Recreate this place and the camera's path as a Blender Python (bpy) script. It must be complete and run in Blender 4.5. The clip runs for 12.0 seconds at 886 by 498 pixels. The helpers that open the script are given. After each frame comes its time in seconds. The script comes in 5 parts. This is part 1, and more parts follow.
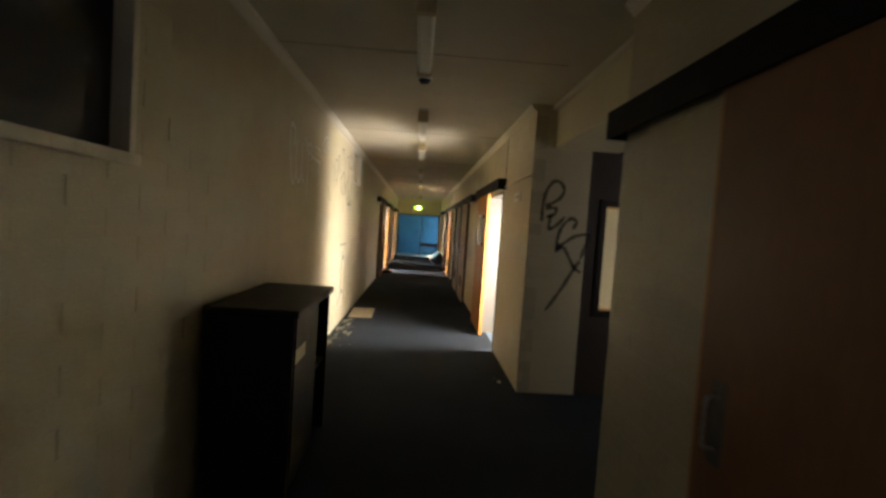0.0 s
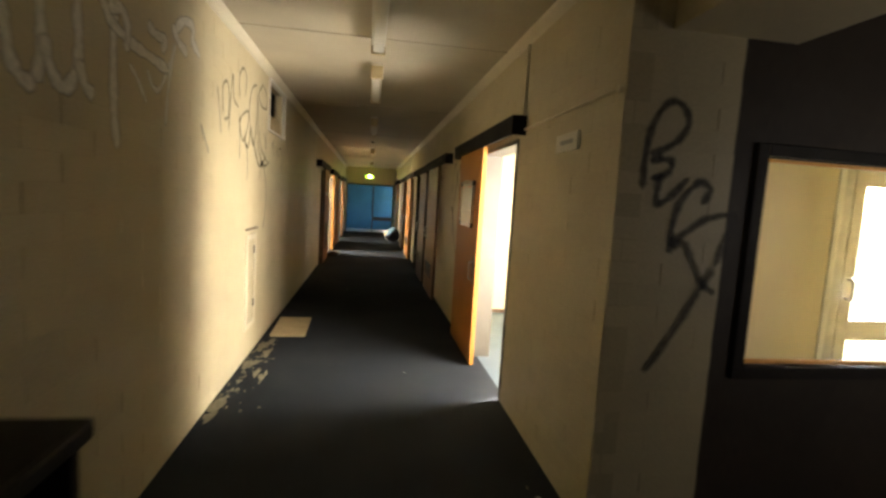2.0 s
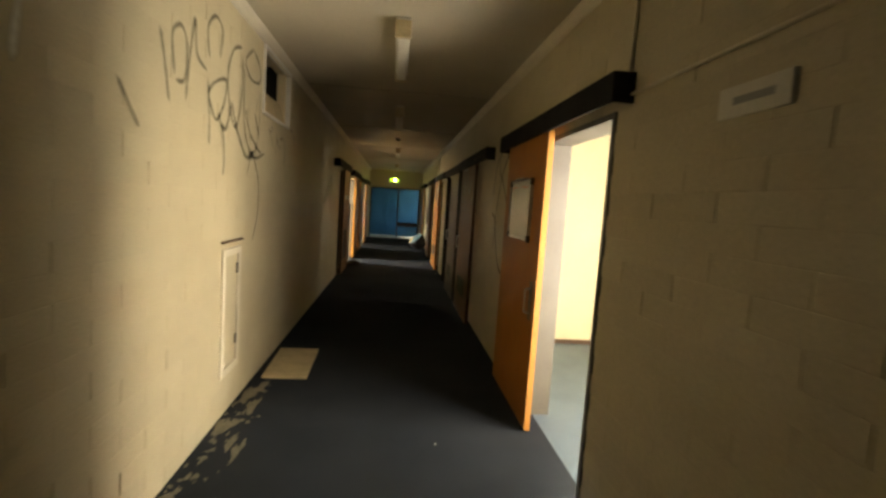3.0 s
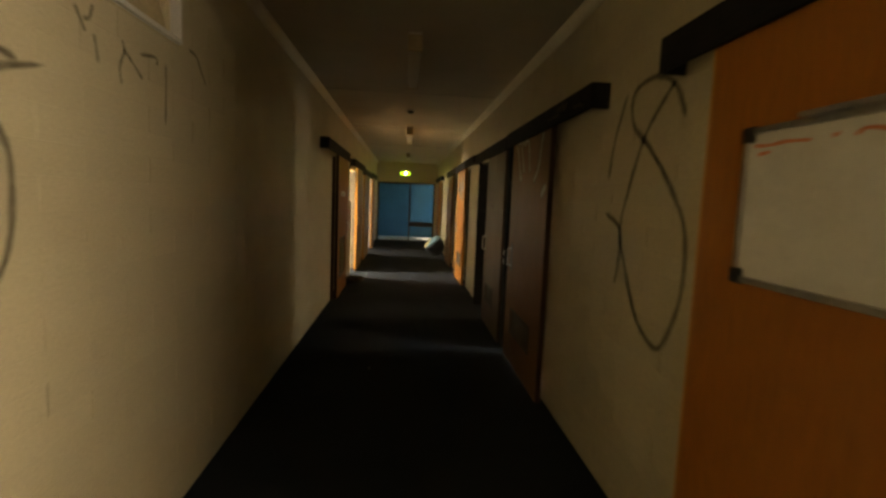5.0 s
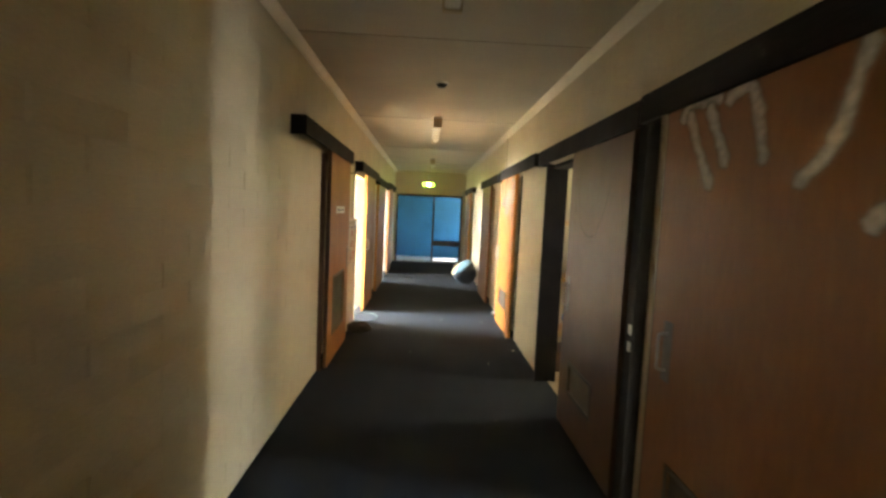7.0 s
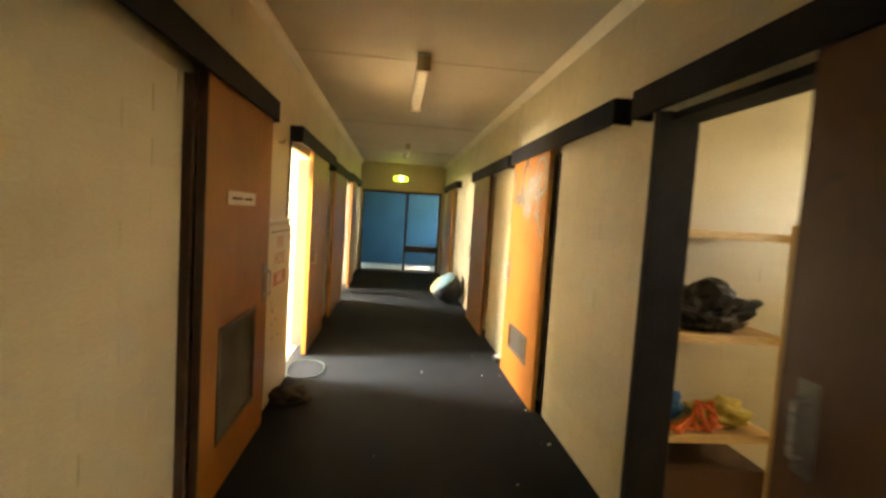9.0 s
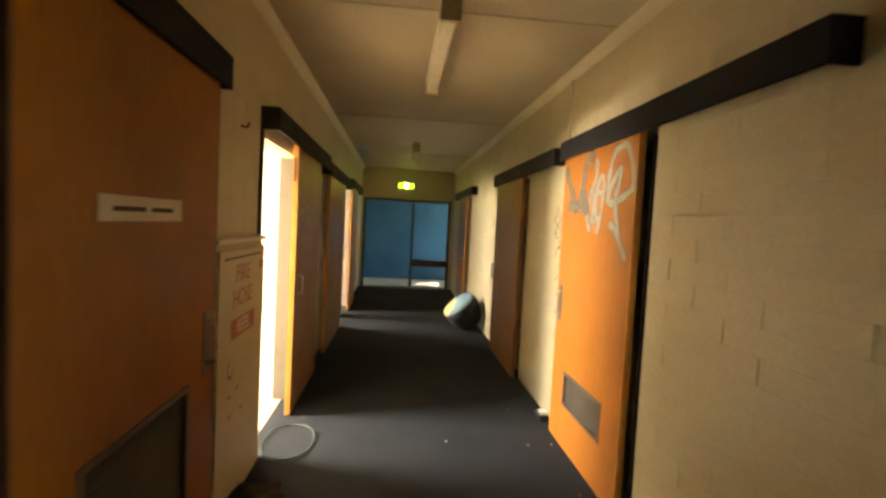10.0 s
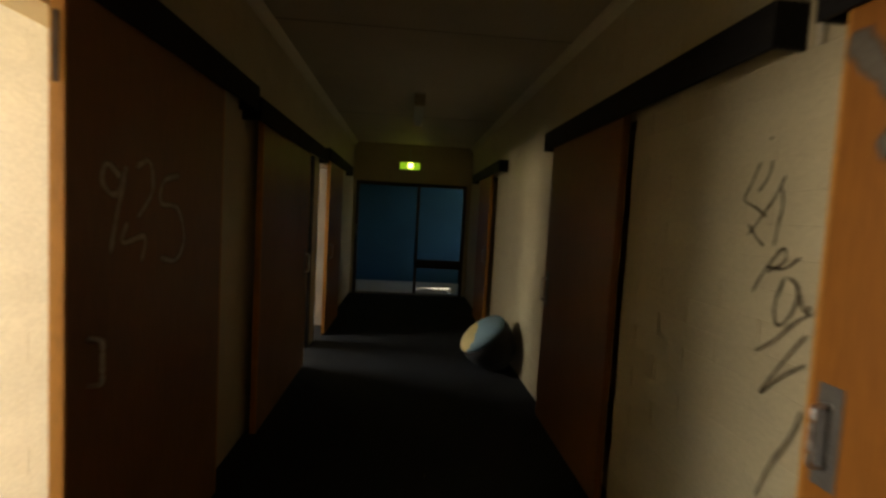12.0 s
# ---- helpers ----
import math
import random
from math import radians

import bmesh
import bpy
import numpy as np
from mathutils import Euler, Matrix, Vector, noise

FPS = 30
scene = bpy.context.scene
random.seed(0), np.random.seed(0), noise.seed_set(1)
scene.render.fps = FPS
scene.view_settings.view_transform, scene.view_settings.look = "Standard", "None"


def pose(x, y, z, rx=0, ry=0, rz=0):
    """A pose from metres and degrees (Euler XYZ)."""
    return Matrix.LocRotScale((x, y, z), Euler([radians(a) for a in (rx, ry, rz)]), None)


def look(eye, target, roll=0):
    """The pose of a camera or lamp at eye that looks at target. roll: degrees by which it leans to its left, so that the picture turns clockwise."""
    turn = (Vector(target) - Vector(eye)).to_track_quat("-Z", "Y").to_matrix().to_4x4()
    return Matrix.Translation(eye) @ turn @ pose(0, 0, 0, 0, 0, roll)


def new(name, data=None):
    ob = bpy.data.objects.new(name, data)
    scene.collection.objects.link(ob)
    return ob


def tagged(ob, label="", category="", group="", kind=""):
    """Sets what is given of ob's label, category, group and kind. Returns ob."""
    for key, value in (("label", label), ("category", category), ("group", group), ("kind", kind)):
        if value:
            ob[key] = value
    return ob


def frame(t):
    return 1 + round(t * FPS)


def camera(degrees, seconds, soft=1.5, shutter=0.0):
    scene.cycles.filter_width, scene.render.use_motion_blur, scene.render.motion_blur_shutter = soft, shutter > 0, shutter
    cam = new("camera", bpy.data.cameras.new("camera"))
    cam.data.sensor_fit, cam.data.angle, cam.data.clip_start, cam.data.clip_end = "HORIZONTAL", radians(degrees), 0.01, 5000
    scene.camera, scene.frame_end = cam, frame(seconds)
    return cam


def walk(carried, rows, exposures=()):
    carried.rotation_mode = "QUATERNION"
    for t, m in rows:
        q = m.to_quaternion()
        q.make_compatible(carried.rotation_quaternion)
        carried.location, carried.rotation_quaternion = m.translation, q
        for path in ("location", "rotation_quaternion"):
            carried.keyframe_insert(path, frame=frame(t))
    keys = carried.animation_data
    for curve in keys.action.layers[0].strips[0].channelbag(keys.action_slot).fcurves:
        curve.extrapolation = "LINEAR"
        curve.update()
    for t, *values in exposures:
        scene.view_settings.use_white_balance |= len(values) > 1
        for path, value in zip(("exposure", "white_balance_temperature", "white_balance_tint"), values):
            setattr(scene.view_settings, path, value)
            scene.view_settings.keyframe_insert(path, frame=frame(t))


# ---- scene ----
cam = camera(84.6, 12.0, soft=2.8, shutter=0.5)
PATH = [
    (0, (0.034, -0.024, 1.517), (0.137, 1.971, 1.425), 3.9),
    (0.5, (-0.022, 0.57, 1.517), (0.077, 2.564, 1.394), 6.3),
    (1, (-0.023, 1.186, 1.519), (0.16, 3.173, 1.389), 4.2),
    (1.5, (-0.025, 1.802, 1.503), (0.001, 3.787, 1.26), 3.3),
    (2, (-0.011, 2.472, 1.521), (0.294, 4.438, 1.323), 3.5),
    (2.5, (0.028, 3.093, 1.56), (0.16, 5.075, 1.33), 2.8),
    (2.7, (0.025, 3.326, 1.515), (0.182, 5.311, 1.326), 3.2),
    (4.5, (-0.039, 5.646, 1.484), (0.248, 7.618, 1.31), 4.4),
    (5, (-0.033, 6.276, 1.483), (0.127, 8.259, 1.281), 2.4),
    (5.5, (-0.055, 6.869, 1.514), (0.156, 8.854, 1.386), -0.6),
    (6, (-0.051, 7.533, 1.55), (-0.041, 9.526, 1.381), 1.4),
    (6.5, (-0.059, 8.089, 1.552), (0.196, 10.069, 1.417), 2.2),
    (7, (-0.086, 8.702, 1.533), (-0.013, 10.695, 1.381), 2.7),
    (8.8, (-0.146, 10.753, 1.511), (0.053, 12.74, 1.403), 3.4),
    (9, (-0.149, 11.019, 1.486), (0.052, 13.004, 1.348), 3.7),
    (9.5, (-0.192, 11.59, 1.491), (-0.205, 13.579, 1.282), 2.2),
    (10, (-0.228, 12.215, 1.508), (-0.037, 14.204, 1.405), 3.0),
    (10.5, (-0.17, 12.788, 1.507), (0.041, 14.766, 1.3), 3.5),
    (11, (-0.154, 13.377, 1.5), (0.265, 15.329, 1.389), 2.7),
    (11.5, (-0.108, 13.948, 1.492), (0.11, 15.931, 1.354), 4.4),
    (12, (-0.069, 14.547, 1.47), (0.083, 16.537, 1.334), 3.2),
]
EXPOSURES = [
    (0.0, 5.4, 6500, 17), (1.0, 5.55, 6700, 17), (2.0, 5.1, 7200, 15), (2.7, 4.55, 7500, 13), (4.3, 3.5, 8500, 14), (5.0, 4.2, 8900, 14), (5.5, 5.1, 8900, 17), (6.0, 5.65, 6700, 14),
    (6.5, 6.0, 6400, 14), (7.2, 6.1, 6400, 14), (8.8, 5.75, 7900, 14), (9.5, 5.35, 8700, 16), (10.0, 4.95, 8700, 17), (10.5, 4.6, 8700, 16), (11.0, 3.85, 9000, 18), (11.5, 2.7, 7700, 24), (12.0, 2.1, 8300, 15)]
walk(cam, [(t, look(eye, target, roll)) for t, eye, target, roll in PATH], EXPOSURES)

# ---- world, sun, daylight stand-in lamps ----
world = bpy.data.worlds.new("world")
scene.world = world
world.use_nodes = True
wn = world.node_tree.nodes
sky = wn.new("ShaderNodeTexSky")
sky.sky_type, sky.sun_disc = "NISHITA", False
sky.sun_elevation, sky.sun_rotation = radians(31), radians(76)
wn["Background"].inputs["Strength"].default_value = 0.12
world.node_tree.links.new(sky.outputs["Color"], wn["Background"].inputs["Color"])

sun = new("sun", bpy.data.lights.new("sun", "SUN"))
sun.data.energy, sun.data.angle, sun.data.color = 5.0, radians(1.5), (1.0, 0.95, 0.86)
sun.matrix_world = look((0, 0, 0), (-0.8, -0.2, -0.5))

DAY = (1.0, 0.965, 0.89)


def daylight_standin(name, x, y, z, width, height, toward, watts, colour=DAY):
    """An area lamp standing in for window daylight; some of the windows are added."""
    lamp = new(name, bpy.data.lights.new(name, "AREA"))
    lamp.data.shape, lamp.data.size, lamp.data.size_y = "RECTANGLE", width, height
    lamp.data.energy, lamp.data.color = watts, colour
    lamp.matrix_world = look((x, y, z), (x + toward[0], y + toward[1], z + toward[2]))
    return lamp


daylight_standin("daylight_standin", 3.58, 6.3, 1.1, 0.55, 1.6, (-1, 0.1, 0.3), 4.0)
# added fill, no known window: lights the west wall past the door leaf
daylight_standin("daylight_standin", 1.8, 6.27, 1.35, 0.7, 1.4, (-0.58, 0.85, 0.1), 2.9)
# light from the alcove's east; the window that holds it is added, unseen
daylight_standin("daylight_standin", 3.37, 3.1, 1.45, 0.7, 1.0, (-0.22, 1, 0), 0.24, (0.96, 0.98, 1.0))
# added cool fill behind the start, for the near east wall
daylight_standin("daylight_standin", -1.03, -0.5, 1.5, 0.7, 1.0, (1, 0.6, 0), 0.085, (0.96, 0.98, 1.0))
daylight_standin("daylight_standin", 4.02, 10.5, 1.15, 0.9, 1.7, (-1, 0, 0.1), 2.2, (0.9, 0.97, 1.0))
daylight_standin("daylight_standin", 3.72, 12.65, 1.95, 0.6, 0.4, (-1, 0.25, -0.1), 0.45, (1.0, 0.92, 0.7))
daylight_standin("daylight_standin", -3.6, 15.75, 1.75, 1.0, 0.95, (1, -0.2, -0.95), 23, (1.0, 0.98, 0.93))
daylight_standin("daylight_standin", -4.12, 20.0, 1.75, 1.6, 0.8, (1, 0, -0.7), 16)
daylight_standin("daylight_standin", 2.15, 24.3, 1.55, 0.9, 1.4, (-1, 0, -0.2), 0.2, (0.85, 0.95, 1.0))

# ---- materials ----
def material(name, colour, rough=0.6, grain=60.0, grain_by=0.06, stain=2.0, stain_by=0.12, bump=0.1, metal=0.0, vary=0.0, stretch=(1, 1, 1), tint=None, gloss=0.5):
    """A surface with fine grain, broad stains, relief and, for pieces, a tone of its own by piece."""
    m = bpy.data.materials.new(name)
    m.use_nodes = True
    nt = m.node_tree
    n, l = nt.nodes, nt.links
    bsdf = n["Principled BSDF"]
    co = n.new("ShaderNodeTexCoord")
    mp = n.new("ShaderNodeMapping")
    mp.inputs["Scale"].default_value = stretch
    geo = n.new("ShaderNodeNewGeometry")
    l.new(geo.outputs["Position"], mp.inputs["Vector"])
    fine = n.new("ShaderNodeTexNoise")
    fine.inputs["Scale"].default_value, fine.inputs["Detail"].default_value = grain, 4.0
    l.new(mp.outputs["Vector"], fine.inputs["Vector"])
    broad = n.new("ShaderNodeTexNoise")
    broad.inputs["Scale"].default_value, broad.inputs["Detail"].default_value, broad.inputs["Roughness"].default_value = stain, 6.0, 0.62
    l.new(geo.outputs["Position"], broad.inputs["Vector"])
    dark = tint or tuple(c * 0.45 for c in colour)
    mix = n.new("ShaderNodeMix")
    mix.data_type = "RGBA"
    mix.inputs["A"].default_value, mix.inputs["B"].default_value = (*colour, 1), (*dark, 1)
    ramp = n.new("ShaderNodeMapRange")
    ramp.inputs["From Min"].default_value, ramp.inputs["From Max"].default_value = 0.42, 0.78
    ramp.inputs["To Max"].default_value = stain_by * 4
    l.new(broad.outputs["Fac"], ramp.inputs["Value"])
    l.new(ramp.outputs["Result"], mix.inputs["Factor"])
    hsv = n.new("ShaderNodeHueSaturation")
    val = n.new("ShaderNodeMapRange")
    val.inputs["From Min"].default_value, val.inputs["From Max"].default_value = 0.25, 0.75
    val.inputs["To Min"].default_value, val.inputs["To Max"].default_value = 1 - grain_by * 2, 1 + grain_by * 2
    l.new(fine.outputs["Fac"], val.inputs["Value"])
    out = val.outputs["Result"]
    if vary:
        info = n.new("ShaderNodeObjectInfo")
        rnd = n.new("ShaderNodeMapRange")
        rnd.inputs["To Min"].default_value, rnd.inputs["To Max"].default_value = 1 - vary, 1 + vary
        l.new(info.outputs["Random"], rnd.inputs["Value"])
        isl = n.new("ShaderNodeMapRange")
        isl.inputs["To Min"].default_value, isl.inputs["To Max"].default_value = 1 - vary, 1 + vary
        l.new(geo.outputs["Random Per Island"], isl.inputs["Value"])
        for source in (rnd, isl):
            mul = n.new("ShaderNodeMath")
            mul.operation = "MULTIPLY"
            l.new(out, mul.inputs[0])
            l.new(source.outputs["Result"], mul.inputs[1])
            out = mul.outputs[0]
    l.new(out, hsv.inputs["Value"])
    l.new(mix.outputs["Result"], hsv.inputs["Color"])
    l.new(hsv.outputs["Color"], bsdf.inputs["Base Color"])
    rr = n.new("ShaderNodeMapRange")
    rr.inputs["To Min"].default_value, rr.inputs["To Max"].default_value = max(0.03, rough - 0.12), min(1.0, rough + 0.12)
    l.new(broad.outputs["Fac"], rr.inputs["Value"])
    l.new(rr.outputs["Result"], bsdf.inputs["Roughness"])
    bsdf.inputs["Metallic"].default_value = metal
    bsdf.inputs["Specular IOR Level"].default_value = gloss
    if bump:
        bp = n.new("ShaderNodeBump")
        bp.inputs["Strength"].default_value, bp.inputs["Distance"].default_value = bump, 0.004
        l.new(fine.outputs["Fac"], bp.inputs["Height"])
        l.new(bp.outputs["Normal"], bsdf.inputs["Normal"])
    return m


def sprayed(name, colour, cover, soft, metal=0.0, thinnest=0.75):
    """Sprayed or smeared paint: dense along the middle of a stroke, speckled and thin at its edges."""
    m = material(name, colour, 0.6, 60, 0.06, 10, 0.02, 0.0, metal=metal)
    n, l = m.node_tree.nodes, m.node_tree.links
    uv = n.new("ShaderNodeUVMap")
    sep = n.new("ShaderNodeSeparateXYZ")
    l.new(uv.outputs["UV"], sep.inputs["Vector"])
    edge = n.new("ShaderNodeMapRange")
    edge.interpolation_type = "SMOOTHSTEP"
    edge.inputs["From Max"].default_value, edge.inputs["To Max"].default_value = soft, cover
    l.new(sep.outputs["X"], edge.inputs["Value"])
    geo = n.new("ShaderNodeNewGeometry")
    cloud = n.new("ShaderNodeTexNoise")
    cloud.inputs["Scale"].default_value, cloud.inputs["Detail"].default_value = 38.0, 5.0
    l.new(geo.outputs["Position"], cloud.inputs["Vector"])
    thin = n.new("ShaderNodeMapRange")
    thin.inputs["From Min"].default_value, thin.inputs["From Max"].default_value = 0.3, 0.62
    thin.inputs["To Min"].default_value, thin.inputs["To Max"].default_value = thinnest, 1.0
    l.new(cloud.outputs["Fac"], thin.inputs["Value"])
    mul = n.new("ShaderNodeMath")
    mul.operation = "MULTIPLY"
    l.new(edge.outputs["Result"], mul.inputs[0])
    l.new(thin.outputs["Result"], mul.inputs[1])
    l.new(mul.outputs[0], n["Principled BSDF"].inputs["Alpha"])
    return m


CREAM = (0.55, 0.48, 0.315)
M_BLOCK = material("painted_block", CREAM, 0.42, 90, 0.05, 1.6, 0.07, 0.35, vary=0.028, tint=(0.36, 0.3, 0.185))
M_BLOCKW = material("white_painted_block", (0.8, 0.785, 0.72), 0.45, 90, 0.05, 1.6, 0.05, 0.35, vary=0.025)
M_JOINT = material("painted_mortar", (0.48, 0.415, 0.265), 0.6, 120, 0.06, 1.5, 0.08, 0.4)
M_PLASTER = material("cream_plaster", (0.74, 0.64, 0.42), 0.55, 70, 0.03, 1.2, 0.05, 0.15)
M_PALEWALL = material("pale_room_paint", (0.62, 0.58, 0.42), 0.5, 70, 0.03, 1.2, 0.06, 0.12)
M_CEILING = material("ceiling_board", (0.57, 0.51, 0.385), 0.7, 50, 0.03, 0.9, 0.08, 0.1)
M_CORNICE = material("cornice_paint", (0.7, 0.64, 0.5), 0.5, 60, 0.03, 2, 0.06, 0.1)
M_CARPET = material("carpet", (0.032, 0.038, 0.046), 0.97, 420, 0.28, 1.4, 0.1, 0.9, gloss=0.06)
M_VINYL = material("blue_vinyl", (0.1, 0.15, 0.2), 0.45, 90, 0.08, 1.5, 0.12, 0.1)
M_LINO = material("cream_lino", (0.48, 0.4, 0.26), 0.5, 60, 0.06, 2, 0.12, 0.1)
M_TIMBER = material("timber_veneer", (0.36, 0.13, 0.022), 0.38, 26, 0.1, 1.3, 0.09, 0.06, stretch=(6, 6, 0.35), tint=(0.2, 0.06, 0.012))
M_REDWOOD = material("reddish_veneer", (0.2, 0.078, 0.024), 0.42, 26, 0.1, 1.3, 0.12, 0.06, stretch=(6, 6, 0.35), tint=(0.11, 0.042, 0.013))
M_RUST = material("deep_orange_veneer", (0.32, 0.122, 0.014), 0.45, 26, 0.1, 1.3, 0.1, 0.06, stretch=(6, 6, 0.35), tint=(0.15, 0.048, 0.006), gloss=0.25)
M_CHESTNUT = material("chestnut_veneer", (0.265, 0.12, 0.045), 0.44, 26, 0.1, 1.3, 0.12, 0.06, stretch=(6, 6, 0.35), tint=(0.11, 0.045, 0.017), gloss=0.4)
M_WALNUT = material("dulled_veneer", (0.27, 0.135, 0.06), 0.42, 26, 0.1, 1.3, 0.12, 0.06, stretch=(6, 6, 0.35), tint=(0.1, 0.045, 0.02))
M_LIPPING = material("timber_lipping", (0.6, 0.27, 0.06), 0.5, 40, 0.12, 3, 0.08, 0.1, stretch=(5, 5, 0.5))
M_PELMET = material("dark_brown_paint", (0.013, 0.0115, 0.011), 0.75, 30, 0.15, 3, 0.15, 0.08, stretch=(4, 0.5, 4), gloss=0.25)
M_UMBER = material("dark_brown_veneer", (0.115, 0.054, 0.023), 0.42, 26, 0.1, 1.3, 0.12, 0.06, stretch=(6, 6, 0.35), tint=(0.045, 0.02, 0.01))
M_JAMB = material("dark_timber_jamb", (0.075, 0.034, 0.016), 0.5, 40, 0.15, 3, 0.15, 0.1, stretch=(5, 5, 0.4))
M_GREY = material("grey_steel_frame", (0.3, 0.3, 0.28), 0.45, 60, 0.05, 3, 0.1, 0.05)
M_GREYD = material("dark_grey_frame", (0.11, 0.107, 0.095), 0.5, 60, 0.05, 3, 0.1, 0.05)
M_METAL = material("worn_aluminium", (0.55, 0.54, 0.52), 0.35, 120, 0.08, 5, 0.12, 0.05, metal=0.9)
M_PLATE = material("dull_plate", (0.2, 0.19, 0.175), 0.5, 120, 0.1, 8, 0.2, 0.05, metal=0.6)
M_CHROME = material("chrome", (0.75, 0.75, 0.75), 0.15, 120, 0.03, 6, 0.06, 0.02, metal=1.0)
M_GRILLE = material("bronze_grille", (0.11, 0.095, 0.075), 0.5, 80, 0.1, 4, 0.15, 0.1, metal=0.3)
M_WHITE = material("white_enamel", (0.74, 0.72, 0.66), 0.35, 60, 0.02, 3, 0.06, 0.03)
M_PAPER = material("white_card", (0.75, 0.72, 0.62), 0.7, 50, 0.03, 5, 0.06, 0.05)
M_STAINED = material("stained_board", (0.56, 0.46, 0.27), 0.7, 50, 0.05, 7, 0.12, 0.1)
M_BOARD = material("whiteboard_enamel", (0.66, 0.65, 0.58), 0.22, 50, 0.02, 4, 0.08, 0.02)
M_BLACK = material("black_plastic", (0.02, 0.02, 0.022), 0.4, 60, 0.1, 3, 0.1, 0.1)
M_RED = material("red_print", (0.38, 0.035, 0.022), 0.55, 60, 0.06, 4, 0.12, 0.03)
M_FADED = material("faded_red_print", (0.48, 0.17, 0.1), 0.6, 60, 0.12, 20, 0.12, 0.03)
# red darkened in colour for the shadow the notice hangs in
M_REDSHADE = material("shaded_red_plate", (0.13, 0.035, 0.022), 0.6, 60, 0.08, 8, 0.15, 0.03)
M_REDPEN = material("red_marker", (0.65, 0.22, 0.1), 0.55, 60, 0.06, 4, 0.12, 0.0)
M_DARKWOOD = material("dark_stained_board", (0.05, 0.038, 0.029), 0.55, 30, 0.12, 2, 0.15, 0.08, stretch=(6, 6, 0.4), gloss=0.3)
M_CABINET = material("dark_cabinet", (0.02, 0.016, 0.013), 0.6, 60, 0.12, 3, 0.2, 0.08, gloss=0.25)
M_INK = material("dark_ink", (0.03, 0.028, 0.025), 0.6, 60, 0.2, 10, 0.2, 0.0)
M_SPRAYB = sprayed("black_spray", (0.045, 0.04, 0.034), 0.76, 0.8)
M_SPRAYG = sprayed("grey_spray", (0.07, 0.06, 0.042), 0.66, 0.85)
M_SPRAYP = sprayed("pale_spray", (0.88, 0.86, 0.78), 0.92, 0.55)
M_SILVER = sprayed("silver_spray", (0.15, 0.13, 0.1), 0.92, 0.6, 0.1, 0.85)
M_MIDG = sprayed("mid_grey_spray", (0.33, 0.31, 0.255), 0.85, 0.6, 0.0, 0.8)
M_CHALK = sprayed("chalk", (0.45, 0.4, 0.34), 0.45, 0.9, 0.0, 0.5)
M_MARKER = sprayed("brown_marker", (0.05, 0.032, 0.018), 0.85, 0.6)
M_SMEAR = sprayed("smeared_paint", (0.66, 0.6, 0.49), 0.85, 0.9, 0.0, 0.65)
M_PALEG = sprayed("pale_grey_spray", (0.38, 0.36, 0.29), 0.92, 0.5, 0.0, 0.85)
M_BLUE = material("blue_wall_paint", (0.022, 0.14, 0.27), 0.5, 60, 0.03, 1.4, 0.1, 0.1)
M_TILEW = material("pale_vinyl_floor", (0.55, 0.58, 0.56), 0.35, 60, 0.04, 2, 0.1, 0.05)
M_GROUND = material("dry_grass_ground", (0.16, 0.15, 0.07), 0.95, 30, 0.3, 0.8, 0.2, 0.8)
M_LEAF = material("bush_leaf", (0.06, 0.1, 0.025), 0.6, 20, 0.25, 2, 0.2, 0.0, vary=0.3)
M_BARK = material("bark", (0.12, 0.08, 0.05), 0.9, 30, 0.2, 4, 0.2, 0.5)
M_PLY = material("pine_board", (0.5, 0.3, 0.12), 0.6, 30, 0.12, 3, 0.12, 0.1, stretch=(0.6, 5, 5))
M_PINE = material("pale_pine", (0.62, 0.42, 0.19), 0.6, 30, 0.12, 3, 0.1, 0.1, stretch=(0.6, 5, 5))
M_STRIP = material("aged_filler", (0.3, 0.25, 0.17), 0.8, 60, 0.1, 3, 0.2, 0.1)
M_GLUE = material("dried_glue", (0.2, 0.18, 0.125), 0.8, 90, 0.2, 12, 0.2, 0.4)
M_ORANGE = material("orange_plastic", (0.75, 0.16, 0.03), 0.4, 60, 0.06, 4, 0.1, 0.05)
M_BLUEP = material("blue_plastic", (0.03, 0.14, 0.34), 0.4, 60, 0.06, 4, 0.1, 0.05)
M_SCRAWL = sprayed("yellow_marker", (0.5, 0.36, 0.11), 0.35, 0.9)
M_YELLOW = material("yellow_cloth", (0.5, 0.38, 0.08), 0.8, 90, 0.1, 4, 0.12, 0.4)
M_TEAL = material("pale_blue_fabric", (0.16, 0.29, 0.36), 0.8, 200, 0.1, 4, 0.12, 0.3)
M_HOSE = material("green_hose", (0.03, 0.055, 0.05), 0.5, 90, 0.1, 6, 0.12, 0.1)
M_SAND = material("sand_fabric", (0.55, 0.45, 0.2), 0.8, 200, 0.1, 4, 0.12, 0.3)
M_DARKF = material("dark_fabric", (0.02, 0.022, 0.026), 0.85, 200, 0.12, 4, 0.15, 0.3)
M_RAG = material("grey_brown_cloth", (0.06, 0.05, 0.04), 0.9, 200, 0.15, 5, 0.2, 0.4)


def glass(name, colour=(0.95, 0.97, 0.96), rough=0.02):
    m = bpy.data.materials.new(name)
    m.use_nodes = True
    b = m.node_tree.nodes["Principled BSDF"]
    b.inputs["Base Color"].default_value = (*colour, 1)
    b.inputs["Transmission Weight"].default_value = 1.0
    b.inputs["Roughness"].default_value, b.inputs["IOR"].default_value = rough, 1.05
    return m


